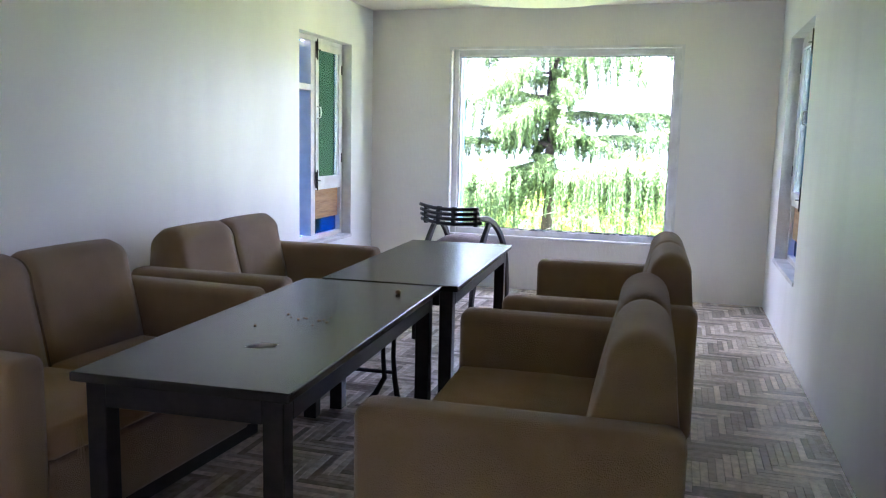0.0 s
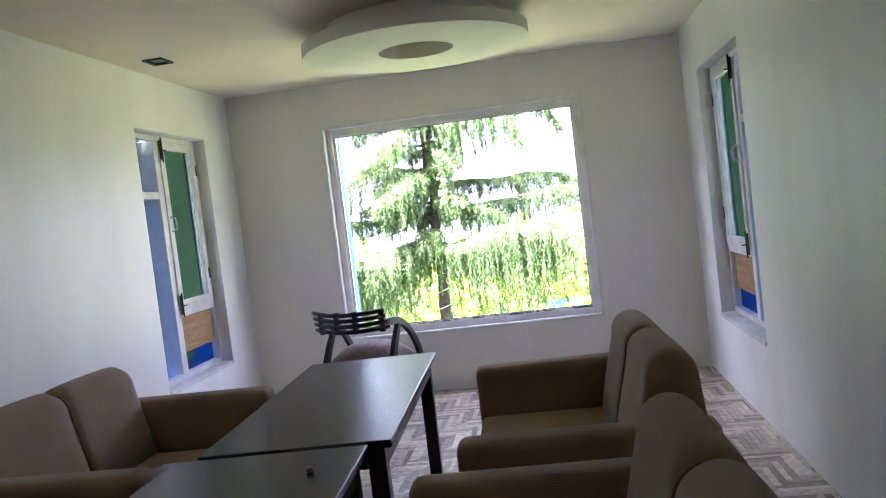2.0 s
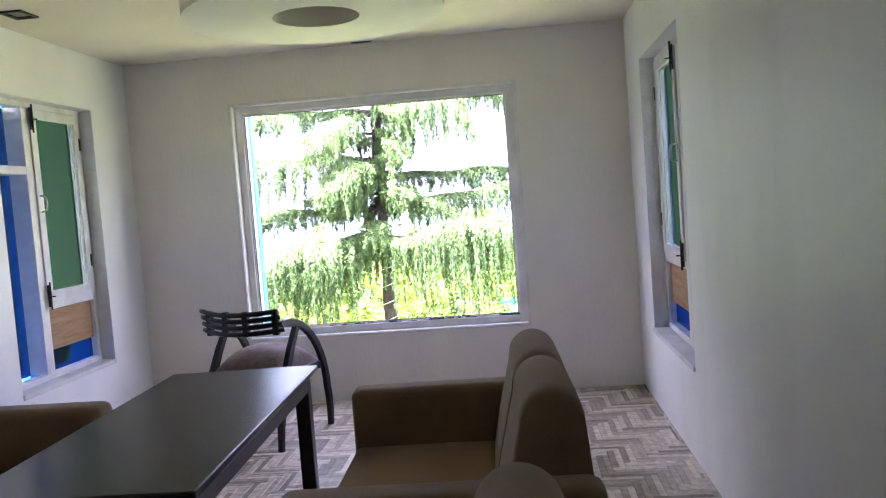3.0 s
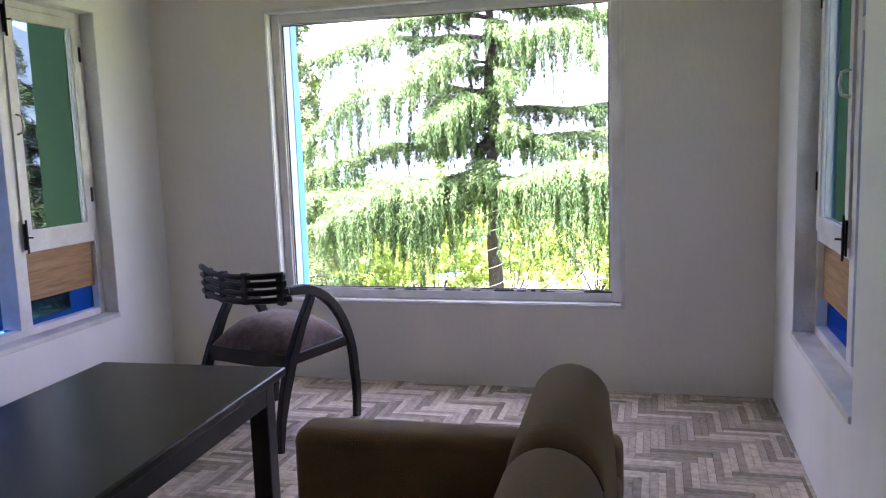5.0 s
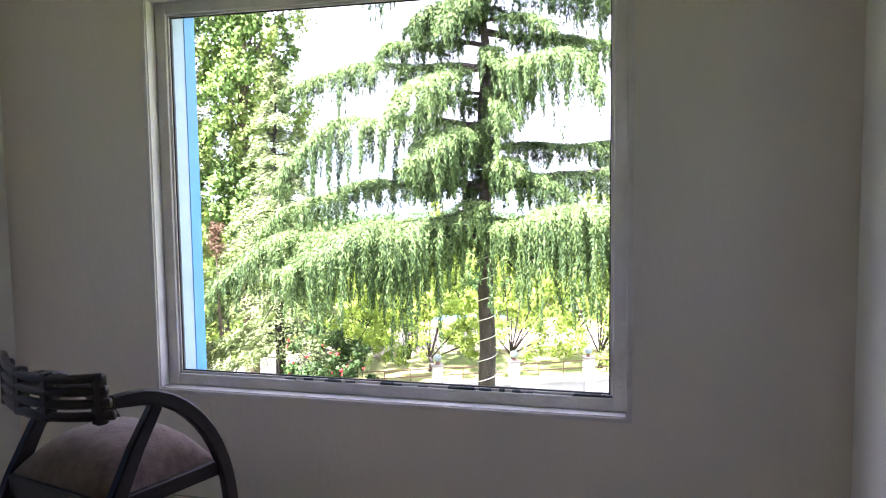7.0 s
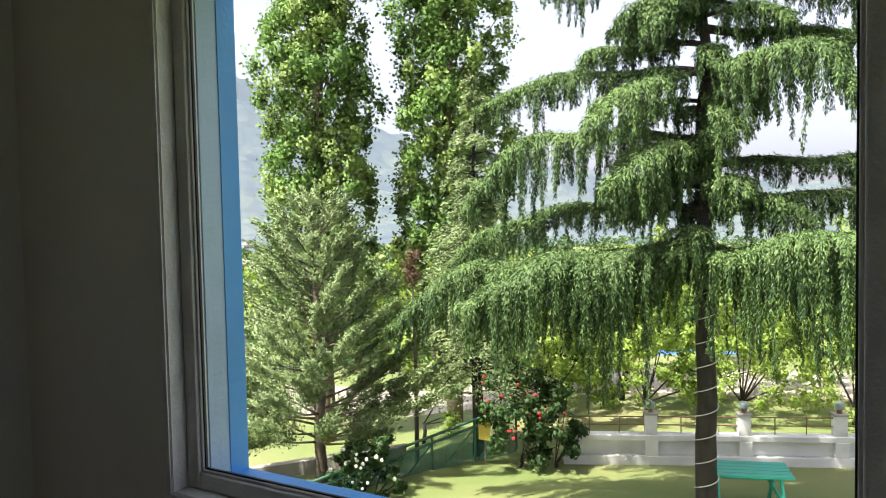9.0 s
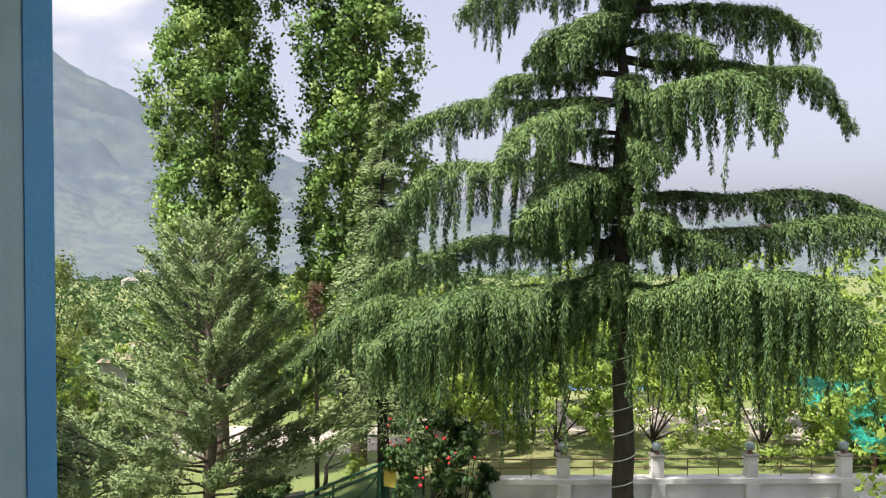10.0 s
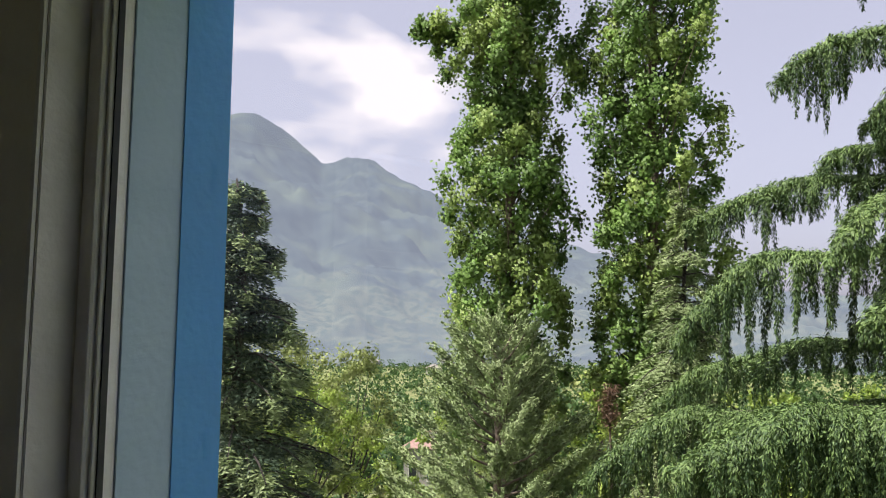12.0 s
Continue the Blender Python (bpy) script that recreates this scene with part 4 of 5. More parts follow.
            taper = min(1.0, 0.35 + 1.6 * s) * min(1.0, 0.30 + 2.2 * (1 - s))
            over = 1.3 * half * taper * random.uniform(0.08, 1.1)
            clump = 1.14 + 1.0 * noise.noise((s * reach * 2.6, sgn * 1.7 + over * 2, h * 3.1 + az))
            hang = max(0.05, cur * (random.uniform(0.25, 0.72) if random.random() < 0.72 else random.uniform(0.7, 1.1)) * min(1.0, 0.5 + 0.9 * s) * min(1.0, 0.35 + 2.6 * (1 - s)) * clump)
            way = side * sgn + out * random.uniform(0.25, 0.9)
            way /= np.linalg.norm(way)
            lean = out * random.uniform(-0.02, 0.10) + side * sgn * random.uniform(0, 0.08)
            bright = random.uniform(0.02, 0.55)
            span = over + hang
            m = int(250 * span) + 20
            q = span * (np.arange(m) + rng.random(m)) / m
            f = np.minimum(1.0, q / (over + 0.05))
            down = np.maximum(0.0, q - over)
            wav = 0.02 * np.sin(down * 9 + k)[:, None]
            c = spine(s) + way * (over * np.sin(f * math.pi / 2))[:, None] + up * (0.02 - 0.40 * over * f * f - down)[:, None] + lean * down[:, None] + side * wav
            fat = 0.068 * (1.0 - 0.62 * down / (hang + 0.01)) * (1 + 0.38 * np.sin(down * 24 + 2.3 * k))
            r3 = rng.normal(size=(m, 3)) * np.array([1, 1, 0.5])
            r3 /= np.linalg.norm(r3, axis=1)[:, None] + 1e-9
            C.append(c + r3 * (fat * np.sqrt(rng.random(m)))[:, None])
            N.append(r3 * 0.75 + way * 0.45 + out * 0.2 + up * np.where(f < 1, 1.0, 0.22)[:, None])
            D.append(way * (1 - 0.9 * f)[:, None] + up * (-0.25 - 0.85 * f)[:, None] + r3 * 0.55 + rng.normal(0, 0.22, (m, 3)))
            L.append(rng.uniform(0.040, 0.072, m))
            W.append(rng.uniform(0.010, 0.016, m))
            # limb tops mostly take the sunlit green, hanging tassels take it at random
            lit.append(rng.random(m) < np.where(down < 0.06, 0.70, bright))
        m = int(780 * reach * (half / 0.36))            # short sprays that roof the limb
        s = lead + (1 - lead) * rng.random(m)
        taper = np.minimum(1.0, 0.35 + 1.6 * s) * np.minimum(1.0, 0.30 + 2.2 * (1 - s))
        u = np.clip(rng.normal(0, 0.5, m), -1.2, 1.2) * half * taper
        C.append(spine(s) + side * u[:, None] + up * (0.02 - 0.55 * u * u / half + rng.uniform(-0.05, 0.03, m))[:, None])
        N.append(up + side * (np.sign(u) * 0.4)[:, None] + out * (0.35 * s)[:, None])
        D.append(out * 0.7 + side * (np.sign(u) * 0.7)[:, None] - up * 0.35 + rng.normal(0, 0.4, (m, 3)))
        L.append(rng.uniform(0.05, 0.085, m))
        W.append(rng.uniform(0.012, 0.020, m))
        # sunlight on top of the limb, put into the needle colour
        lit.append(rng.random(m) < 0.7)
    limbs_mesh("limbs", wood, "bark", t, "dark bare limbs")
    C, D, L, W, lit, N = (np.concatenate(v) for v in (C, D, L, W, lit, N))
    tagged(leaves("needle_curtains", C[~lit], D[~lit], L[~lit], W[~lit], "cedar", t, "dark green hanging needles", facing=N[~lit]), kind="stuff")
    tagged(leaves("young_tips", C[lit], D[lit], L[lit], W[lit], "cedar_lit", t, "yellow-green needles coloured as if sunlit", facing=N[lit]), kind="stuff")
    return t


cedar()


def crown(n, centres, radii, leaf, flat=1.0):
    """Leaves in clumps: n round each centre, thicker on the outside; the second answer is the way out of the clump."""
    out, ways = [], []
    for c, r in zip(centres, radii):
        d = np.random.normal(size=(n, 3))
        d /= np.linalg.norm(d, axis=1)[:, None]
        rr = r * np.abs(np.random.normal(0.45, 0.33, n))
        out.append(np.array(c) + d * rr[:, None] * np.array([1, 1, flat]))
        ways.append(d)
    return np.concatenate(out), np.concatenate(ways)


def axis_way(p, x, y):
    """The level way out from the trunk."""
    d = np.asarray(p) - np.array([x, y, 0])
    d[:, 2] = 0
    return d / (np.linalg.norm(d, axis=1)[:, None] + 0.05)


def poplar(x, y, z0, z1, wide, label, spur=None):
    t = thing("poplar_tree", label, "tree", group="tall poplars")
    part("trunk", tube(trunk_points(x, y, z0, z1 - 1.0, 0.12, 14), [0.21 - 0.18 * k / 14 for k in range(15)], 12), "pale_bark", t, "grey-brown trunk", True)
    wood, cs, rs, light = [], [], [], []
    n = int((z1 - z0) * 25)
    for k in range(n):                                  # steep limbs, each ending in a tuft of leaves
        f = 0.17 + 0.83 * (k + random.random()) / n
        z = z0 + (z1 - z0) * f
        a = k * 2.399
        lump = noise.noise((z * 0.55 + x, math.cos(a) * 1.1, math.sin(a) * 1.1))
        env = wide * (0.55 + 0.45 * min(1, (f - 0.12) / 0.25)) * (1 - max(0, f - 0.62) ** 1.5 * 2.6) * (0.92 + 0.75 * lump)
        if lump < -0.37:                                # gaps through which the sky shows
            continue
        r = max(0.05, env) * random.random() ** 0.5
        c = (x + r * math.cos(a), y + r * math.sin(a), z + 0.4 * r)
        cs.append(c)
        rs.append(random.uniform(0.24, 0.42))
        # outer clumps, in drifts, look sunlit by a paler leaf colour
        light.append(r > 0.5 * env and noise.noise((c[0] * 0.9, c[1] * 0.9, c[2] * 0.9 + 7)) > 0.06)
        if k % 3 == 0:
            limb(wood, [(x, y, z - 0.75 * r - 0.2), (x + 0.45 * r * math.cos(a), y + 0.45 * r * math.sin(a), z - 0.25 * r), c], 0.028, 0.006, 5)
    if spur:                                            # one long limb that leans out of the crown
        p, q = Vector((x, y, spur[2] - 1.2)), Vector(spur)
        limb(wood, [tuple(p.lerp(q, k / 6) + Vector((0, 0, 0.9 * math.sin(k / 6 * 2.6)))) for k in range(7)], 0.05, 0.008, 6)
        for k in range(15):
            g = 0.45 + 0.55 * random.random()
            c = p.lerp(q, g) + Vector((0, 0, 0.9 * math.sin(g * 2.6))) + Vector((random.gauss(0, 0.22), random.gauss(0, 0.22), random.gauss(-0.15, 0.22)))
            cs.append(tuple(c))
            rs.append(random.uniform(0.14, 0.28))
            light.append(random.random() < 0.4)
    limbs_mesh("limbs", wood, "pale_bark", t)
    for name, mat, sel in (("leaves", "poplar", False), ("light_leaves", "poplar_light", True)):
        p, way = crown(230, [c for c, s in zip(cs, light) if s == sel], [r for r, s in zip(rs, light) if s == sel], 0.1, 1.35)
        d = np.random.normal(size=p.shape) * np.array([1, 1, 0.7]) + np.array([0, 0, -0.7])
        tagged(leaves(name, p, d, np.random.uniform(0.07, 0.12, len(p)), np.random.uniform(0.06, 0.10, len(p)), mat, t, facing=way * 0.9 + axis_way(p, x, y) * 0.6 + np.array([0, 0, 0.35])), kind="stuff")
    return t


poplar(-10.68, 21.98, -4.3, 12.9, 1.46, "tall poplar with dense pointed crown and one long leaning limb", spur=(-12.4, 20.6, 8.4))
poplar(-7.98, 23.62, -4.3, 13.8, 1.60, "tall poplar with dense crown standing beside another")


def sprayed_conifer(name, label, x, y, z0, zc, z1, wide, mat, count, seed, up=0.75, size=(0.055, 0.095), narrow=0.030, bark="pale_bark", feather=0.34, plumes=15):
    """A bushy juniper: rising feathery plumes on a forked trunk."""
    t = thing(name, label, "tree")
    rnd = random.Random(seed)
    part("trunk", tube(trunk_points(x, y, z0, z1 - 0.5, 0.10, 12), [0.12 - 0.10 * k / 12 for k in range(13)], 10), bark, t, "", True)
    wood, C, D, N = [], [], [], []
    for k in range(count):                              # limbs that rise outwards, each a fan of plumes
        f = ((k + rnd.random()) / count) ** 1.2
        a = k * 2.399 + rnd.uniform(-0.5, 0.5)
        r = wide * (1 - f) ** 0.75 * (0.65 + 0.35 * min(1, f / 0.12)) * rnd.uniform(0.55, 1.12) + 0.15
        z = zc + (z1 - 0.35 - zc) * f
        out, side = np.array([math.cos(a), math.sin(a), 0]), np.array([-math.sin(a), math.cos(a), 0])
        rise = up * (0.35 + 0.75 * f) * r + 0.25 * f
        base = np.array([x, y, z - 0.30 * rise])
        axis = lambda s: base + out * r * s + np.array([0, 0, rise * s ** 1.5])
        limb(wood, [tuple(axis(s)) for s in (0, 0.35, 0.7, 0.95)], 0.026, 0.004, 5)
        for g in range(5 + int(plumes * r)):
            s = rnd.uniform(0.22, 1.0) ** 0.8
            way = out * 0.75 + side * rnd.uniform(-0.8, 0.8) * (1.15 - 0.6 * s) + np.array([0, 0, up * rnd.uniform(0.35, 1.1)])
            way /= np.linalg.norm(way)
            plume = rnd.uniform(0.28, 0.58) * (1.15 - 0.35 * s)
            foot = axis(s)
            for j in range(52):
                q = rnd.random()
                off = np.random.normal(0, feather * 0.20 * (1.08 - q), 3)
                C.append(foot + way * plume * q + off)
                D.append(way + np.random.normal(0, 0.42, 3))
                N.append(off * 9 + out * 0.5 + np.array([0, 0, 0.55]))
    limbs_mesh("limbs", wood, bark, t)
    C, D = np.array(C), np.array(D)
    n = len(C)
    tagged(leaves("foliage", C, D, np.random.uniform(*size, n), np.random.uniform(narrow * 0.7, narrow * 1.3, n), mat, t, facing=N), kind="stuff")
    return t


sprayed_conifer("juniper_tree", "grey-green bushy juniper with feathery rising sprays", -7.75, 18.3, -3.75, -2.75, 1.95, 2.65, "juniper", 82, 3, size=(0.05, 0.095), narrow=0.022)
sprayed_conifer("juniper_tree", "lower juniper with spreading feathery sprays", -9.9, 17.6, -4.2, -3.1, -1.5, 1.5, "juniper", 34, 5, narrow=0.024)


def spruce(label, x, y, z0, z1, wide, mat, droop, tiers, tip_mat=None, seed=1, bark="bark", skirt=0.9, size=(0.07, 0.13), narrow=(0.020, 0.036), dense=1.0, spokes=7):
    """A tiered conifer: whorls of limbs with flat sprays of needles."""
    t = thing("spruce_tree", label, "tree")
    rnd = random.Random(seed)
    part("trunk", tube(trunk_points(x, y, z0, z1, 0.05, 12), [0.13 - 0.12 * k / 12 for k in range(13)], 10), bark, t, "", True)
    wood, C, D, tips, N = [], [], [], [], []
    zc = z0 + skirt
    for k in range(tiers):
        f = k / tiers
        z = zc + (z1 - zc) * f
        reach0 = wide * (1 - f) ** 0.9 + 0.10
        for j in range(spokes):
            a = j * 6.283 / spokes + k * 1.31 + rnd.uniform(-0.3, 0.3)
            reach = reach0 * rnd.uniform(0.65, 1.1)
            out, side = np.array([math.cos(a), math.sin(a), 0]), np.array([-math.sin(a), math.cos(a), 0])
            p0 = np.array([x, y, z + rnd.uniform(-0.5, 0.5) * (z1 - zc) / tiers * 1.6])
            fall = droop * rnd.uniform(0.7, 1.2)
            sp = lambda s: p0 + out * reach * s + np.array([0, 0, 0.10 * reach * math.sin(s * 3) - fall * reach * s * s])
            limb(wood, [tuple(sp(s)) for s in (0, 0.4, 0.75, 0.95)], 0.018, 0.005, 5)
            for _ in range(int(dense * (70 + 170 * reach))):
                s = rnd.uniform(0.12, 1.0)
                u = rnd.gauss(0, 0.19) * reach * (1.2 - s) + rnd.gauss(0, 0.04)
                C.append(sp(s) + side * u + np.array([0, 0, -0.25 * abs(u) + rnd.gauss(0, 0.03) - 0.16 * rnd.random() * (0.4 + reach * 0.4)]))
                D.append(out * 0.8 + side * np.sign(u) * 0.8 + np.random.normal(0, 0.35, 3) + np.array([0, 0, -0.15]))
                N.append(out * 0.7 + side * np.sign(u) * 0.3 + np.array([0, 0, 0.9]))
                tips.append(s > 0.80 or rnd.random() < 0.08)
    limbs_mesh("limbs", wood, bark, t)
    C, D, tips, N = np.array(C), np.array(D), np.array(tips), np.array(N)
    for name, mm, sel in (("needles", mat, ~tips), ("young_tips", tip_mat or mat, tips)):
        n = int(sel.sum())
        tagged(leaves(name, C[sel], D[sel], np.random.uniform(*size, n), np.random.uniform(*narrow, n), mm, t, facing=N[sel]), kind="stuff")
    return t


spruce("slender pale green spruce rising between the trees", -5.5, 20.4, -3.3, 4.15, 1.75, "juniper", 0.30, 17, "juniper", 7, skirt=1.4, dense=1.7, size=(0.06, 0.11), narrow=(0.014, 0.026))
spruce("dark layered spruce with pale young tips close to the house", -5.55, 12.2, -3.2, 3.1, 2.15, "spruce", 0.20, 22, "juniper", 9, skirt=0.4, size=(0.05, 0.09), narrow=(0.011, 0.020), dense=2.6, spokes=11)

dry = thing("dry_shrub", "small shrub of dry red-brown needles among the trees", "shrub", pose(0, 0, 0))
p, way = crown(260, [(-6.52, 19.62, 0.45), (-6.45, 19.6, 0.25), (-6.5, 19.7, 0.65)], [0.22, 0.2, 0.16], 0.1)
leaves("needles", p, np.random.normal(size=p.shape), 0.10, 0.022, "dry", dry)
part("stem", tube([(-6.5, 19.7, -3.4), (-6.45, 19.65, -1.5), (-6.5, 19.65, 0.5)], [0.05, 0.035, 0.012], 8), "pale_bark", dry)


def round_tree(name, label, category, x, y, h, wide, mat, clumps, per, leaf, trunk_r=0.07, group="", bark="bark", clear=0.3, forked=True):
    z0 = ground_z(x, y)
    t = thing(name, label, category, group=group)
    wood, cs, rs = [], [], []
    zt = z0 + h * clear
    limb(wood, [(x, y, z0 - 0.05), (x + 0.05, y, z0 + h * clear * 0.6), (x, y + 0.03, zt)], trunk_r, trunk_r * 0.7, 8)
    for k in range(clumps):
        a, f = k * 2.399 + random.uniform(-0.4, 0.4), random.random()
        r = wide * (0.25 + 0.75 * random.random() ** 0.6) * (0.35 + 0.65 * math.sin(math.pi * (0.30 + 0.62 * f)))
        c = (x + r * math.cos(a), y + r * math.sin(a), zt + (z0 + h - zt) * f)
        cs.append(c)
        rs.append(random.uniform(0.16, 0.30) * h * 0.42)
        if k % 8 == 0:
            limb(wood, [(x, y, zt - 0.05), ((x * 0.4 + c[0] * 0.6), (y * 0.4 + c[1] * 0.6), (zt + c[2]) / 2), c], trunk_r * 0.35, 0.008, 5)
    limbs_mesh("trunk", wood, bark, t)
    p, way = crown(per, cs, rs, leaf, 0.85)
    d = np.random.normal(size=p.shape) + np.array([0, 0, -0.4])
    n = len(p)
    tagged(leaves("leaves", p, d, np.random.uniform(leaf * 0.8, leaf * 1.3, n), np.random.uniform(leaf * 0.45, leaf * 0.75, n), mat, t, facing=way * 0.8 + axis_way(p, x, y) * 0.6 + np.array([0, 0, 0.4])), kind="stuff")
    return t


# fruit trees behind the garden wall
for k, (x, y, h, w) in enumerate(((-5.6, 23.6, 2.9, 1.3), (-3.4, 24.3, 3.0, 1.4), (-1.5, 25.2, 3.1, 1.5), (0.7, 25.6, 3.2, 1.6), (2.8, 26.0, 2.9, 1.4), (-2.6, 27.2, 3.3, 1.6), (5.6, 26.6, 3.3, 1.7), (-0.2, 28.4, 3.4, 1.7), (-4.4, 25.6, 3.2, 1.6), (1.8, 28.2, 3.4, 1.7), (4.2, 29.5, 3.6, 1.8), (-6.2, 26.2, 3.2, 1.5), (7.6, 28.4, 3.6, 1.8))):
    round_tree("fruit_tree", "small bright green fruit tree with low spreading crown", "tree", x, y, h, w, "orchard", 62, 135, 0.085, 0.07, "fruit trees behind the garden wall", clear=0.12)
round_tree("garden_tree", "bright green young tree beyond the railing", "tree", -7.6, 21.6, 2.3, 0.85, "orchard", 22, 85, 0.09, 0.05, clear=0.2)
round_tree("garden_tree", "leafy tree seen beside the large window's edge", "tree", 3.0, 15.6, 4.7, 1.05, "orchard", 60, 150, 0.10, 0.07, clear=0.15)
# trees and shrubs on the lower terrace and in the valley
for k in range(44):
    a = radians(random.uniform(112, 172))
    d = random.uniform(28, 95)
    if d < 80 and abs(math.degrees(a) - 137.6) < 3.4:             # a gap that opens on the house below
        continue
    x, y = 1 + d * math.cos(a), 8 + d * math.sin(a)
    round_tree("valley_tree", "leafy green tree on the slope towards the valley", "tree", x, y, random.uniform(4.0, 6.4), random.uniform(1.8, 2.9), random.choice(("olive", "orchard", "poplar")), 30, 60, 0.21, 0.12, "trees towards the valley", clear=0.2)
for hd, d, h, w in ((142.6, 25, 5.2, 1.5), (145.5, 23, 4.4, 1.9), (147.5, 27, 5.6, 2.4), (131.0, 30, 5.0, 2.0), (151, 24, 4.4, 2.0), (137.6, 24, 1.5, 1.4)):
    a = radians(hd)
    round_tree("terrace_tree", "olive-green leafy tree below the terrace", "tree", 1.2 + d * math.cos(a), 8.3 + d * math.sin(a), h, w, "olive" if d > 24 else "orchard", 46, 130, 0.11, 0.1, "trees below the terrace", clear=0.15)
for k in range(9):
    x, y = -16 + k * 2.3 + random.uniform(-0.5, 0.5), 26.5 + k * 0.55 + random.uniform(0, 2.5)
    round_tree("roadside_tree", "green roadside tree behind the road", "tree", x, y + 4, random.uniform(3.6, 5.2), random.uniform(1.5, 2.1), random.choice(("bush", "orchard")), 30, 70, 0.15, 0.1, "trees behind the road", clear=0.2)
for k, (x, y, h, w) in enumerate(((-11.6, 16.2, 1.5, 1.2), (-13.2, 19.0, 1.6, 1.3), (-10.2, 15.2, 1.2, 1.0), (-15.5, 21.0, 2.0, 1.5), (-8.9, 16.3, 0.9, 0.8), (-17.5, 18.0, 2.0, 1.6))):
    round_tree("shrub", "leafy green shrub on the grass terrace", "shrub", x, y, h, w, "bush" if k % 2 else "orchard", 24, 80, 0.10, 0.03, "shrubs on the terrace", clear=0.08)


def rose_bush(x, y, h, wide, flower, count, label):
    t = round_tree("rose_bush", label, "shrub", x, y, h, wide, "bush", 34, 130, 0.085, 0.03, clear=0.05)
    z0 = ground_z(x, y)
    for k in range(count):
        a = random.uniform(math.pi * 1.05, math.pi * 1.95)
        z = z0 + h * random.uniform(0.35, 0.98)
        c = Vector((x + wide * 0.95 * math.cos(a), y + wide * 0.85 * math.sin(a), z))
        bm = bmesh.new()
        bmesh.ops.create_icosphere(bm, subdivisions=1, radius=random.uniform(0.022, 0.042))
        for v in bm.verts:
            v.co = v.co * (1 + 0.25 * noise.noise(v.co * 40 + c)) + c
        part("rose", bm, flower, t, "open rose")


rose_bush(-4.35, 19.9, 1.9, 0.72, "rose", 16, "dark leafy rose bush with red flowers")
rose_bush(-3.75, 20.1, 1.5, 0.55, "rose", 6, "dark leafy rose bush with a few red flowers")
rose_bush(-6.0, 17.6, 1.0, 0.6, "white_rose", 14, "light green rose bush with white flowers")
rose_bush(-6.9, 18.3, 0.75, 0.6, "white_rose", 8, "low green rose bush with white flowers")


# ---- houses and mountains ----
def far_house(x, y, w, d, h, roof, label, wallmat="house", rz=0.0, pitch=0.45, sunk=0.2):
    t = thing("house", label, "house", pose(x, y, ground_z(x, y) - sunk, rz=rz))
    part("wall", boxes((-w / 2, w / 2, -d / 2, d / 2, 0, h)), wallmat, t)
    bm = bmesh.new()
    e = 0.35
    a = [bm.verts.new(p) for p in ((-w / 2 - e, -d / 2 - e, h), (w / 2 + e, -d / 2 - e, h), (w / 2 + e, d / 2 + e, h), (-w / 2 - e, d / 2 + e, h))]
    r = [bm.verts.new(p) for p in ((-w * 0.12, 0, h + w * pitch * 0.6), (w * 0.12, 0, h + w * pitch * 0.6))]
    for f in ((a[0], a[1], r[1], r[0]), (a[2], a[3], r[0], r[1]), (a[1], a[2], r[1]), (a[3], a[0], r[0]), (a[3], a[2], a[1], a[0])):
        bm.faces.new(f)
    rf = part("roof", bm, roof, t)
    part("dormer", boxes((-0.5, 0.5, -d / 2 * 0.55, 0, h + w * pitch * 0.18, h + w * pitch * 0.52)), wallmat, rf)
    for k in range(3):
        xx = -w / 2 + w * (k + 0.5) / 3
        win = part("window", boxes((xx - 0.4, xx + 0.4, -d / 2 - 0.05, -d / 2 - 0.002, h * 0.35, h * 0.75)), "whitewall", t)
        part("pane", boxes((xx - 0.33, xx + 0.33, -d / 2 - 0.06, -d / 2 - 0.051, h * 0.39, h * 0.71)), "dark", win)
    return t


far_house(-53.0, 60.1, 5.0, 4.4, 4.5, "tin", "far house with a pinkish hipped tin roof", rz=35)
far_house(-6.72, 42.0, 2.9, 5.0, 4.6, "tarp", "far grey house with a blue sheeted roof", rz=12, pitch=0.3, sunk=4.6)
for k in range(9):
    a = radians(random.uniform(128, 150))
    d = random.uniform(450, 850)
    far_house(1 + d * math.cos(a), 8 + d * math.sin(a), random.uniform(7, 11), 8, random.uniform(4, 6), "stone", "pale village house far down in the valley", rz=random.uniform(0, 90))


def far_woods():
    """The wooded valley floor: rough canopies in drifts, too far to count."""
    C = []
    S = []
    for k in range(7600):
        a, d = (random.uniform(62, 172), 60 + 900 * random.random() ** 1.9) if k < 3600 else (random.uniform(100, 160), random.uniform(80, 900))
        if d < 82 and abs(a - 137.6) < 3.2:
            continue
        a = radians(a)
        x, y = 1 + d * math.cos(a), 8 + d * math.sin(a)
        if noise.noise((x * 0.012, y * 0.012, 4.0)) < -0.8:
            continue
        h, r = random.uniform(3.5, 8.0), random.uniform(2.0, 4.2)
        m = 34 if d < 150 else 14
        q = np.random.normal(size=(m, 3)) * np.array([r * 0.45, r * 0.45, h * 0.2])
        C.append(q + np.array([x, y, ground_z(x, y) + h * 0.5]))
        S.append(np.full(m, 0.75 if d < 150 else 1.5))
    C, S = np.concatenate(C), np.concatenate(S)
    n = len(C)
    ob = leaves("far_woods", C, np.random.normal(size=C.shape), S * np.random.uniform(0.8, 1.5, n), S * np.random.uniform(0.7, 1.2, n), "bush")
    tagged(ob, "distant dark green woods on the valley floor", "woods", "", "stuff")


far_woods()


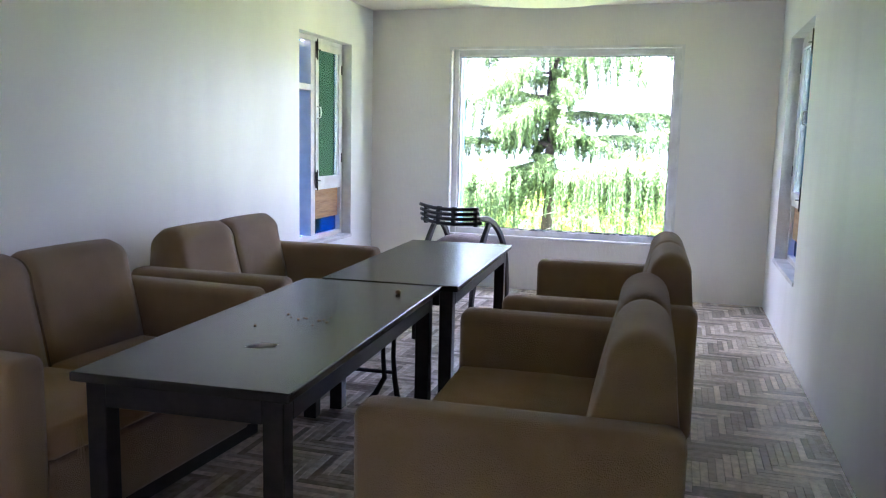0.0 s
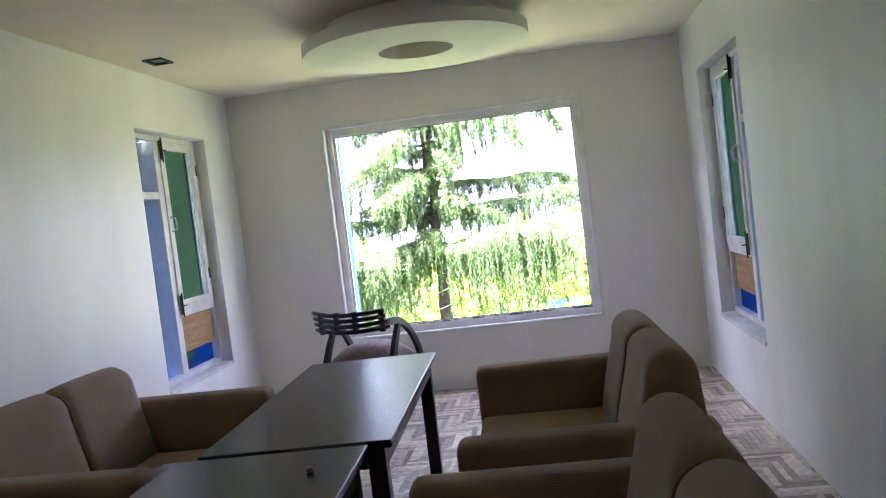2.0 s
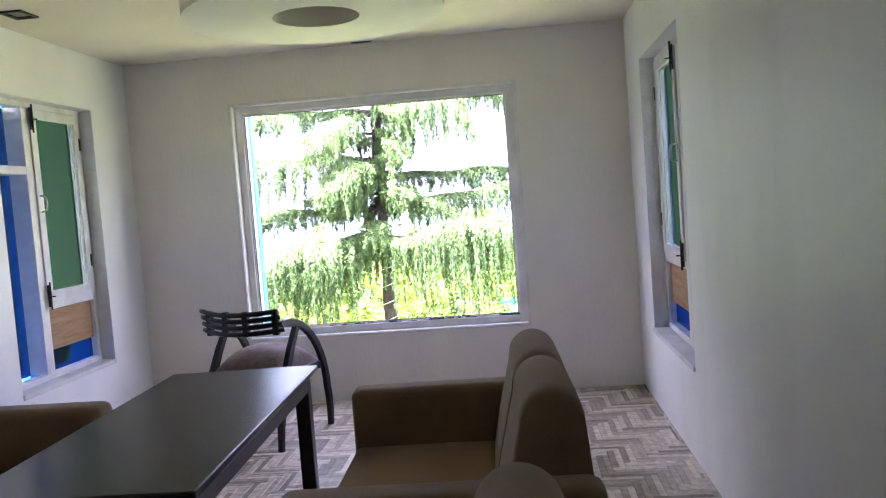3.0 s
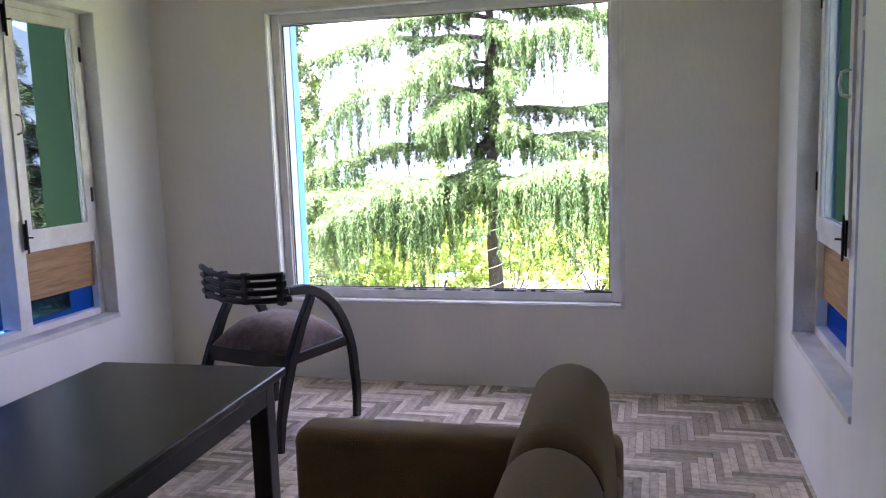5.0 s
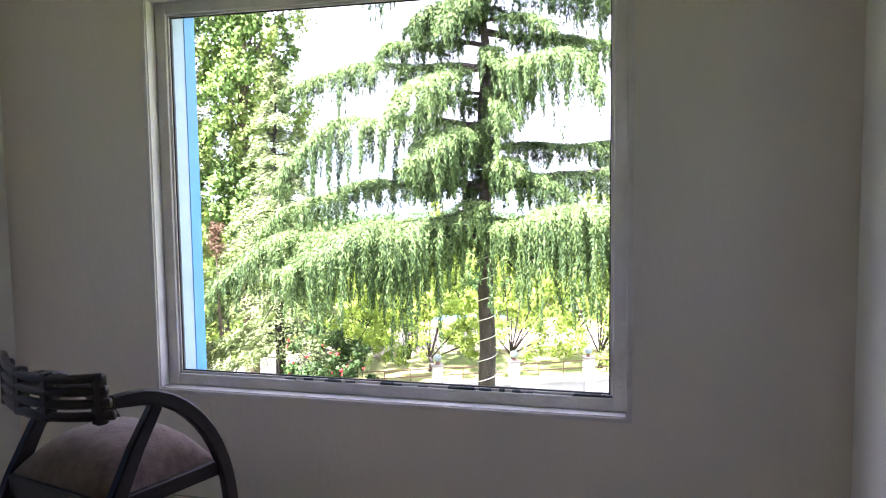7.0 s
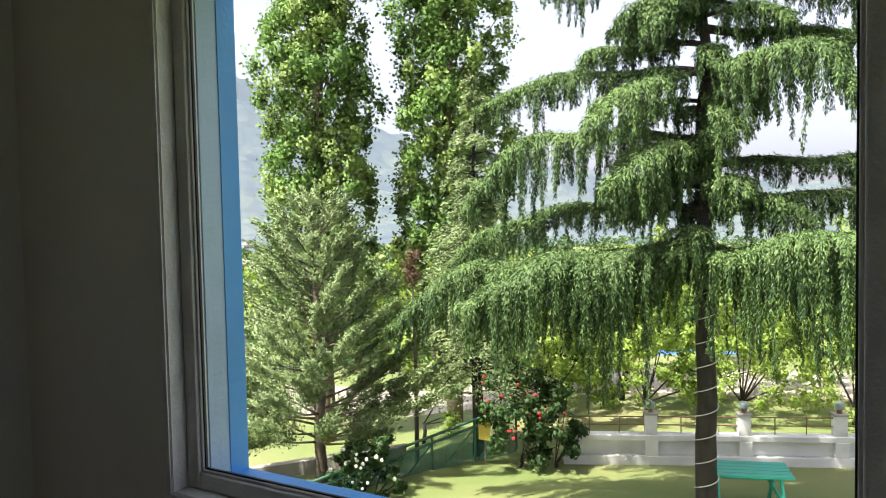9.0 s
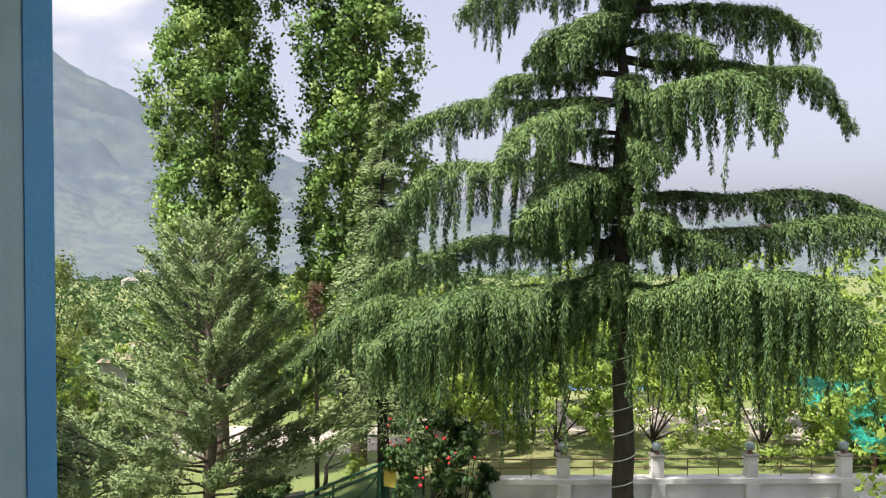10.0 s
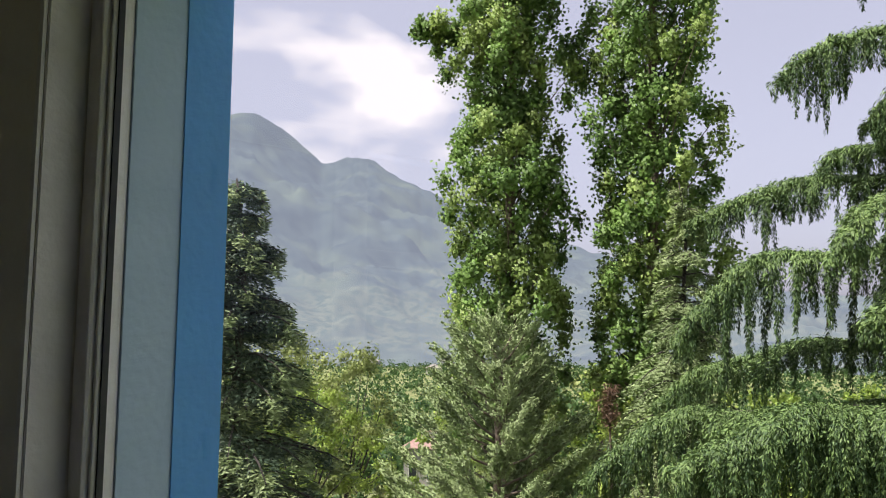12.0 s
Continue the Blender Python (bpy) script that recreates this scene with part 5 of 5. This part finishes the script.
def hill_material(name):
    """Far slopes: dark woods above, lighter fields and scattered trees below; a bluish glow in the material stands in
    for haze.
    """
    m = material(name, (0.036, 0.050, 0.046), 1.0, (0.018, 0.028, 0.030), 0.035, 1.0, stain=(0.060, 0.078, 0.050), stain_scale=0.007, stain_amount=0.9)
    n, l = m.node_tree.nodes, m.node_tree.links
    b = n["Principled BSDF"]
    woods = b.inputs["Base Color"].links[0].from_socket
    co = n.new("ShaderNodeTexCoord")
    sep = n.new("ShaderNodeSeparateXYZ")
    l.new(co.outputs["Object"], sep.inputs["Vector"])
    patch = n.new("ShaderNodeTexNoise")
    patch.inputs["Scale"].default_value, patch.inputs["Detail"].default_value = 0.011, 8
    l.new(co.outputs["Object"], patch.inputs["Vector"])
    low = n.new("ShaderNodeMapRange")                    # fields lie low on the slope
    for k, v in (("From Min", 260.0), ("From Max", 20.0), ("To Min", -0.30), ("To Max", 0.14)):
        low.inputs[k].default_value = v
    l.new(sep.outputs["Z"], low.inputs["Value"])
    both = n.new("ShaderNodeMath")
    both.operation = "ADD"
    l.new(patch.outputs["Fac"], both.inputs[0])
    l.new(low.outputs["Result"], both.inputs[1])
    cut = n.new("ShaderNodeMapRange")
    cut.inputs["From Min"].default_value, cut.inputs["From Max"].default_value = 0.52, 0.66
    l.new(both.outputs[0], cut.inputs["Value"])
    dots = n.new("ShaderNodeTexNoise")                   # single trees on the fields
    dots.inputs["Scale"].default_value, dots.inputs["Detail"].default_value = 0.09, 3
    l.new(co.outputs["Object"], dots.inputs["Vector"])
    spot = n.new("ShaderNodeMapRange")
    spot.inputs["From Min"].default_value, spot.inputs["From Max"].default_value = 0.46, 0.56
    l.new(dots.outputs["Fac"], spot.inputs["Value"])
    field = n.new("ShaderNodeMix")
    field.data_type = "RGBA"
    field.inputs[6].default_value, field.inputs[7].default_value = (0.068, 0.080, 0.056, 1), (0.034, 0.050, 0.038, 1)
    l.new(spot.outputs["Result"], field.inputs["Factor"])
    mix = n.new("ShaderNodeMix")
    mix.data_type = "RGBA"
    l.new(cut.outputs["Result"], mix.inputs["Factor"])
    l.new(woods, mix.inputs[6])
    l.new(field.outputs[2], mix.inputs[7])
    l.new(mix.outputs[2], b.inputs["Base Color"])
    # weak blue-grey emission imitates the haze in front of the slope
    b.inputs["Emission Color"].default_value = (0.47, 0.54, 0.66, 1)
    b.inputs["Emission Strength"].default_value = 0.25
    b.inputs["Specular IOR Level"].default_value = 0.0
    return m


M["hill"] = hill_material("wooded_slope_haze_glow")


def mountain(name, label, profile, dist, foot, depth, rough):
    """A ridge: heading in degrees and height as tangent, at a distance, sloping towards the valley in spurs and gullies."""
    bm = bmesh.new()
    hs = [p[0] for p in profile]
    rows = []
    n, m = 420, 70
    for i in range(n + 1):
        hd = hs[0] + (hs[-1] - hs[0]) * i / n
        top = np.interp(hd, hs, [p[1] for p in profile])
        a = radians(hd)
        col = []
        for j in range(m + 1):
            f = j / m
            d = dist - depth * (1 - f)
            q = Vector((d * math.cos(a), d * math.sin(a), 0))
            z = foot + (top * dist - foot) * (f ** 1.25)
            spur = noise.fractal(q * 0.0032 + Vector((0, 0, 2.7)), 0.9, 2.0, 7)
            gully = 1 - abs(noise.fractal(q * 0.006 + Vector((3, 1, 5)), 0.8, 2.1, 5)) * 1.6
            z += rough * (0.75 * spur + 0.45 * gully) * math.sin(math.pi * min(1, f * 0.92 + 0.05)) * (0.35 + 0.65 * f)
            z += 0.09 * rough * noise.noise(q * 0.025) + (0.05 * rough * noise.noise(q * 0.12) if j > m - 2 else 0)
            col.append(bm.verts.new((1 + q.x, 8 + q.y, z)))
        rows.append(col)
    for a, b in zip(rows, rows[1:]):
        for j in range(m):
            bm.faces.new((a[j], a[j + 1], b[j + 1], b[j]))
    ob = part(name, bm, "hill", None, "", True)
    tagged(ob, label, "mountain", "", "structure")


mountain("backdrop_mountain", "tall hazy wooded mountain with two rounded summits", [(58, 0.02), (80, 0.016), (104, 0.022), (118, 0.06), (128, 0.11), (135.2, 0.16), (139.4, 0.193), (141, 0.21), (142.2, 0.215), (143.4, 0.21), (144.6, 0.204), (146, 0.225), (147.5, 0.243), (149.5, 0.266), (152, 0.258), (160, 0.22), (175, 0.2), (190, 0.15)], 2400, -36, 1650, 90)


def cloud_bank():
    """Fair-weather cloud far behind the mountain."""
    m = bpy.data.materials.new("cloud")
    m.use_nodes = True
    nt = m.node_tree
    n, l = nt.nodes, nt.links
    n.remove(n["Principled BSDF"])
    co = n.new("ShaderNodeTexCoord")
    mp = n.new("ShaderNodeMapping")
    mp.inputs["Scale"].default_value = (1.0, 1.0, 2.1)
    l.new(co.outputs["Object"], mp.inputs["Vector"])
    t = n.new("ShaderNodeTexNoise")
    t.inputs["Scale"].default_value, t.inputs["Detail"].default_value, t.inputs["Roughness"].default_value = 0.00135, 10, 0.5
    l.new(mp.outputs["Vector"], t.inputs["Vector"])
    sep = n.new("ShaderNodeSeparateXYZ")
    l.new(co.outputs["Object"], sep.inputs["Vector"])
    band = n.new("ShaderNodeMapRange")
    for k, v in (("From Min", 2300.0), ("From Max", 1250.0), ("To Min", -0.22), ("To Max", 0.12)):
        band.inputs[k].default_value = v
    l.new(sep.outputs["Z"], band.inputs["Value"])
    add = n.new("ShaderNodeMath")
    add.operation = "ADD"
    l.new(t.outputs["Fac"], add.inputs[0])
    l.new(band.outputs["Result"], add.inputs[1])
    end = n.new("ShaderNodeMapRange")                    # the bank thins out towards one side
    for k, v in (("From Min", -2850.0), ("From Max", -2350.0), ("To Min", 0.0), ("To Max", -0.35)):
        end.inputs[k].default_value = v
    l.new(sep.outputs["X"], end.inputs["Value"])
    less = n.new("ShaderNodeMath")
    less.operation = "ADD"
    l.new(add.outputs[0], less.inputs[0])
    l.new(end.outputs["Result"], less.inputs[1])
    r = n.new("ShaderNodeMapRange")
    for k, v in (("From Min", 0.52), ("From Max", 0.66), ("To Min", 0.0), ("To Max", 0.92)):
        r.inputs[k].default_value = v
    l.new(less.outputs[0], r.inputs["Value"])
    tr, em, mx = (n.new(k) for k in ("ShaderNodeBsdfTransparent", "ShaderNodeEmission", "ShaderNodeMixShader"))
    em.inputs["Color"].default_value, em.inputs["Strength"].default_value = (1.0, 0.97, 0.96, 1), 0.59
    l.new(r.outputs["Result"], mx.inputs[0])
    l.new(tr.outputs[0], mx.inputs[1])
    l.new(em.outputs[0], mx.inputs[2])
    l.new(mx.outputs[0], n["Material Output"].inputs["Surface"])
    M["cloud"] = m
    bm = bmesh.new()
    rows = []
    for i in range(41):
        a = radians(126 + 55 * i / 40)
        rows.append([bm.verts.new((3600 * math.cos(a), 3600 * math.sin(a), z)) for z in (-50, 700, 1400, 2400)])
    for a, b in zip(rows, rows[1:]):
        for j in range(3):
            bm.faces.new((a[j], a[j + 1], b[j + 1], b[j]))
    ob = part("backdrop_clouds", bm, "cloud")
    ob.visible_shadow = False
    tagged(ob, "bank of white fair-weather clouds far away", "clouds", "", "structure")


cloud_bank()


# ---- parquet: small axis-aligned herringbone ----
def parquet():
    w, n, gap = 0.0735, 4, 0.0004
    cache, near, rest = {}, [], []
    y_split = 7.75

    def add(x0, x1, y0, y1):
        x0, x1, y0, y1 = max(x0, X0), min(x1, X1), max(y0, Y0), min(y1, Y1)
        if x1 - x0 > 0.02 and y1 - y0 > 0.02:
            if x1 - x0 > y1 - y0:                       # each block is two narrow strips side by side
                ym = (y0 + y1) / 2
                two = ((x0, x1, y0, ym), (x0, x1, ym, y1))
            else:
                xm = (x0 + x1) / 2
                two = ((x0, xm, y0, y1), (xm, x1, y0, y1))
            for p in two:
                (near if p[2] > y_split else rest).append((p[0] + gap, p[1] - gap, p[2] + gap, p[3] - gap))

    nx, ny = int((X1 - X0) / w) + 10, int((Y1 - Y0) / w) + 10
    for j in range(-8, ny):
        for i in range(-8, nx):
            if (i - j) % (2 * n) == 0:
                add(X0 + i * w, X0 + (i + n) * w, Y0 + j * w, Y0 + (j + 1) * w)
            if (j - i - 1) % (2 * n) == 0:
                add(X0 + i * w, X0 + (i + 1) * w, Y0 + j * w, Y0 + (j + n) * w)

    def plank_bm(bm, x0, x1, y0, y1, z1):
        e = 0.0015
        lo = [bm.verts.new(p) for p in ((x0, y0, -0.005), (x1, y0, -0.005), (x1, y1, -0.005), (x0, y1, -0.005))]
        mi = [bm.verts.new(p) for p in ((x0, y0, z1 - e), (x1, y0, z1 - e), (x1, y1, z1 - e), (x0, y1, z1 - e))]
        hi = [bm.verts.new(p) for p in ((x0 + e, y0 + e, z1), (x1 - e, y0 + e, z1), (x1 - e, y1 - e, z1), (x0 + e, y1 - e, z1))]
        for a, b in ((lo, mi), (mi, hi)):
            for k in range(4):
                bm.faces.new((a[k], a[(k + 1) % 4], b[(k + 1) % 4], b[k]))
        bm.faces.new(hi)

    for x0, x1, y0, y1 in near[:300]:
        key = (round(x1 - x0, 3), round(y1 - y0, 3))
        if key not in cache:
            bm = bmesh.new()
            plank_bm(bm, 0, x1 - x0, 0, y1 - y0, 0.0)
            cache[key] = mesh_of("plank", bm, "plank")
        ob = new("plank", cache[key])
        ob.parent = floor
        ob.location = (x0, y0, random.uniform(-0.0006, 0.0006))
    bm = bmesh.new()
    for s in rest + near[300:]:
        plank_bm(bm, *s, random.uniform(-0.0006, 0.0006))
    tagged(part("planks", bm, "plank_far", floor), kind="stuff")


parquet()
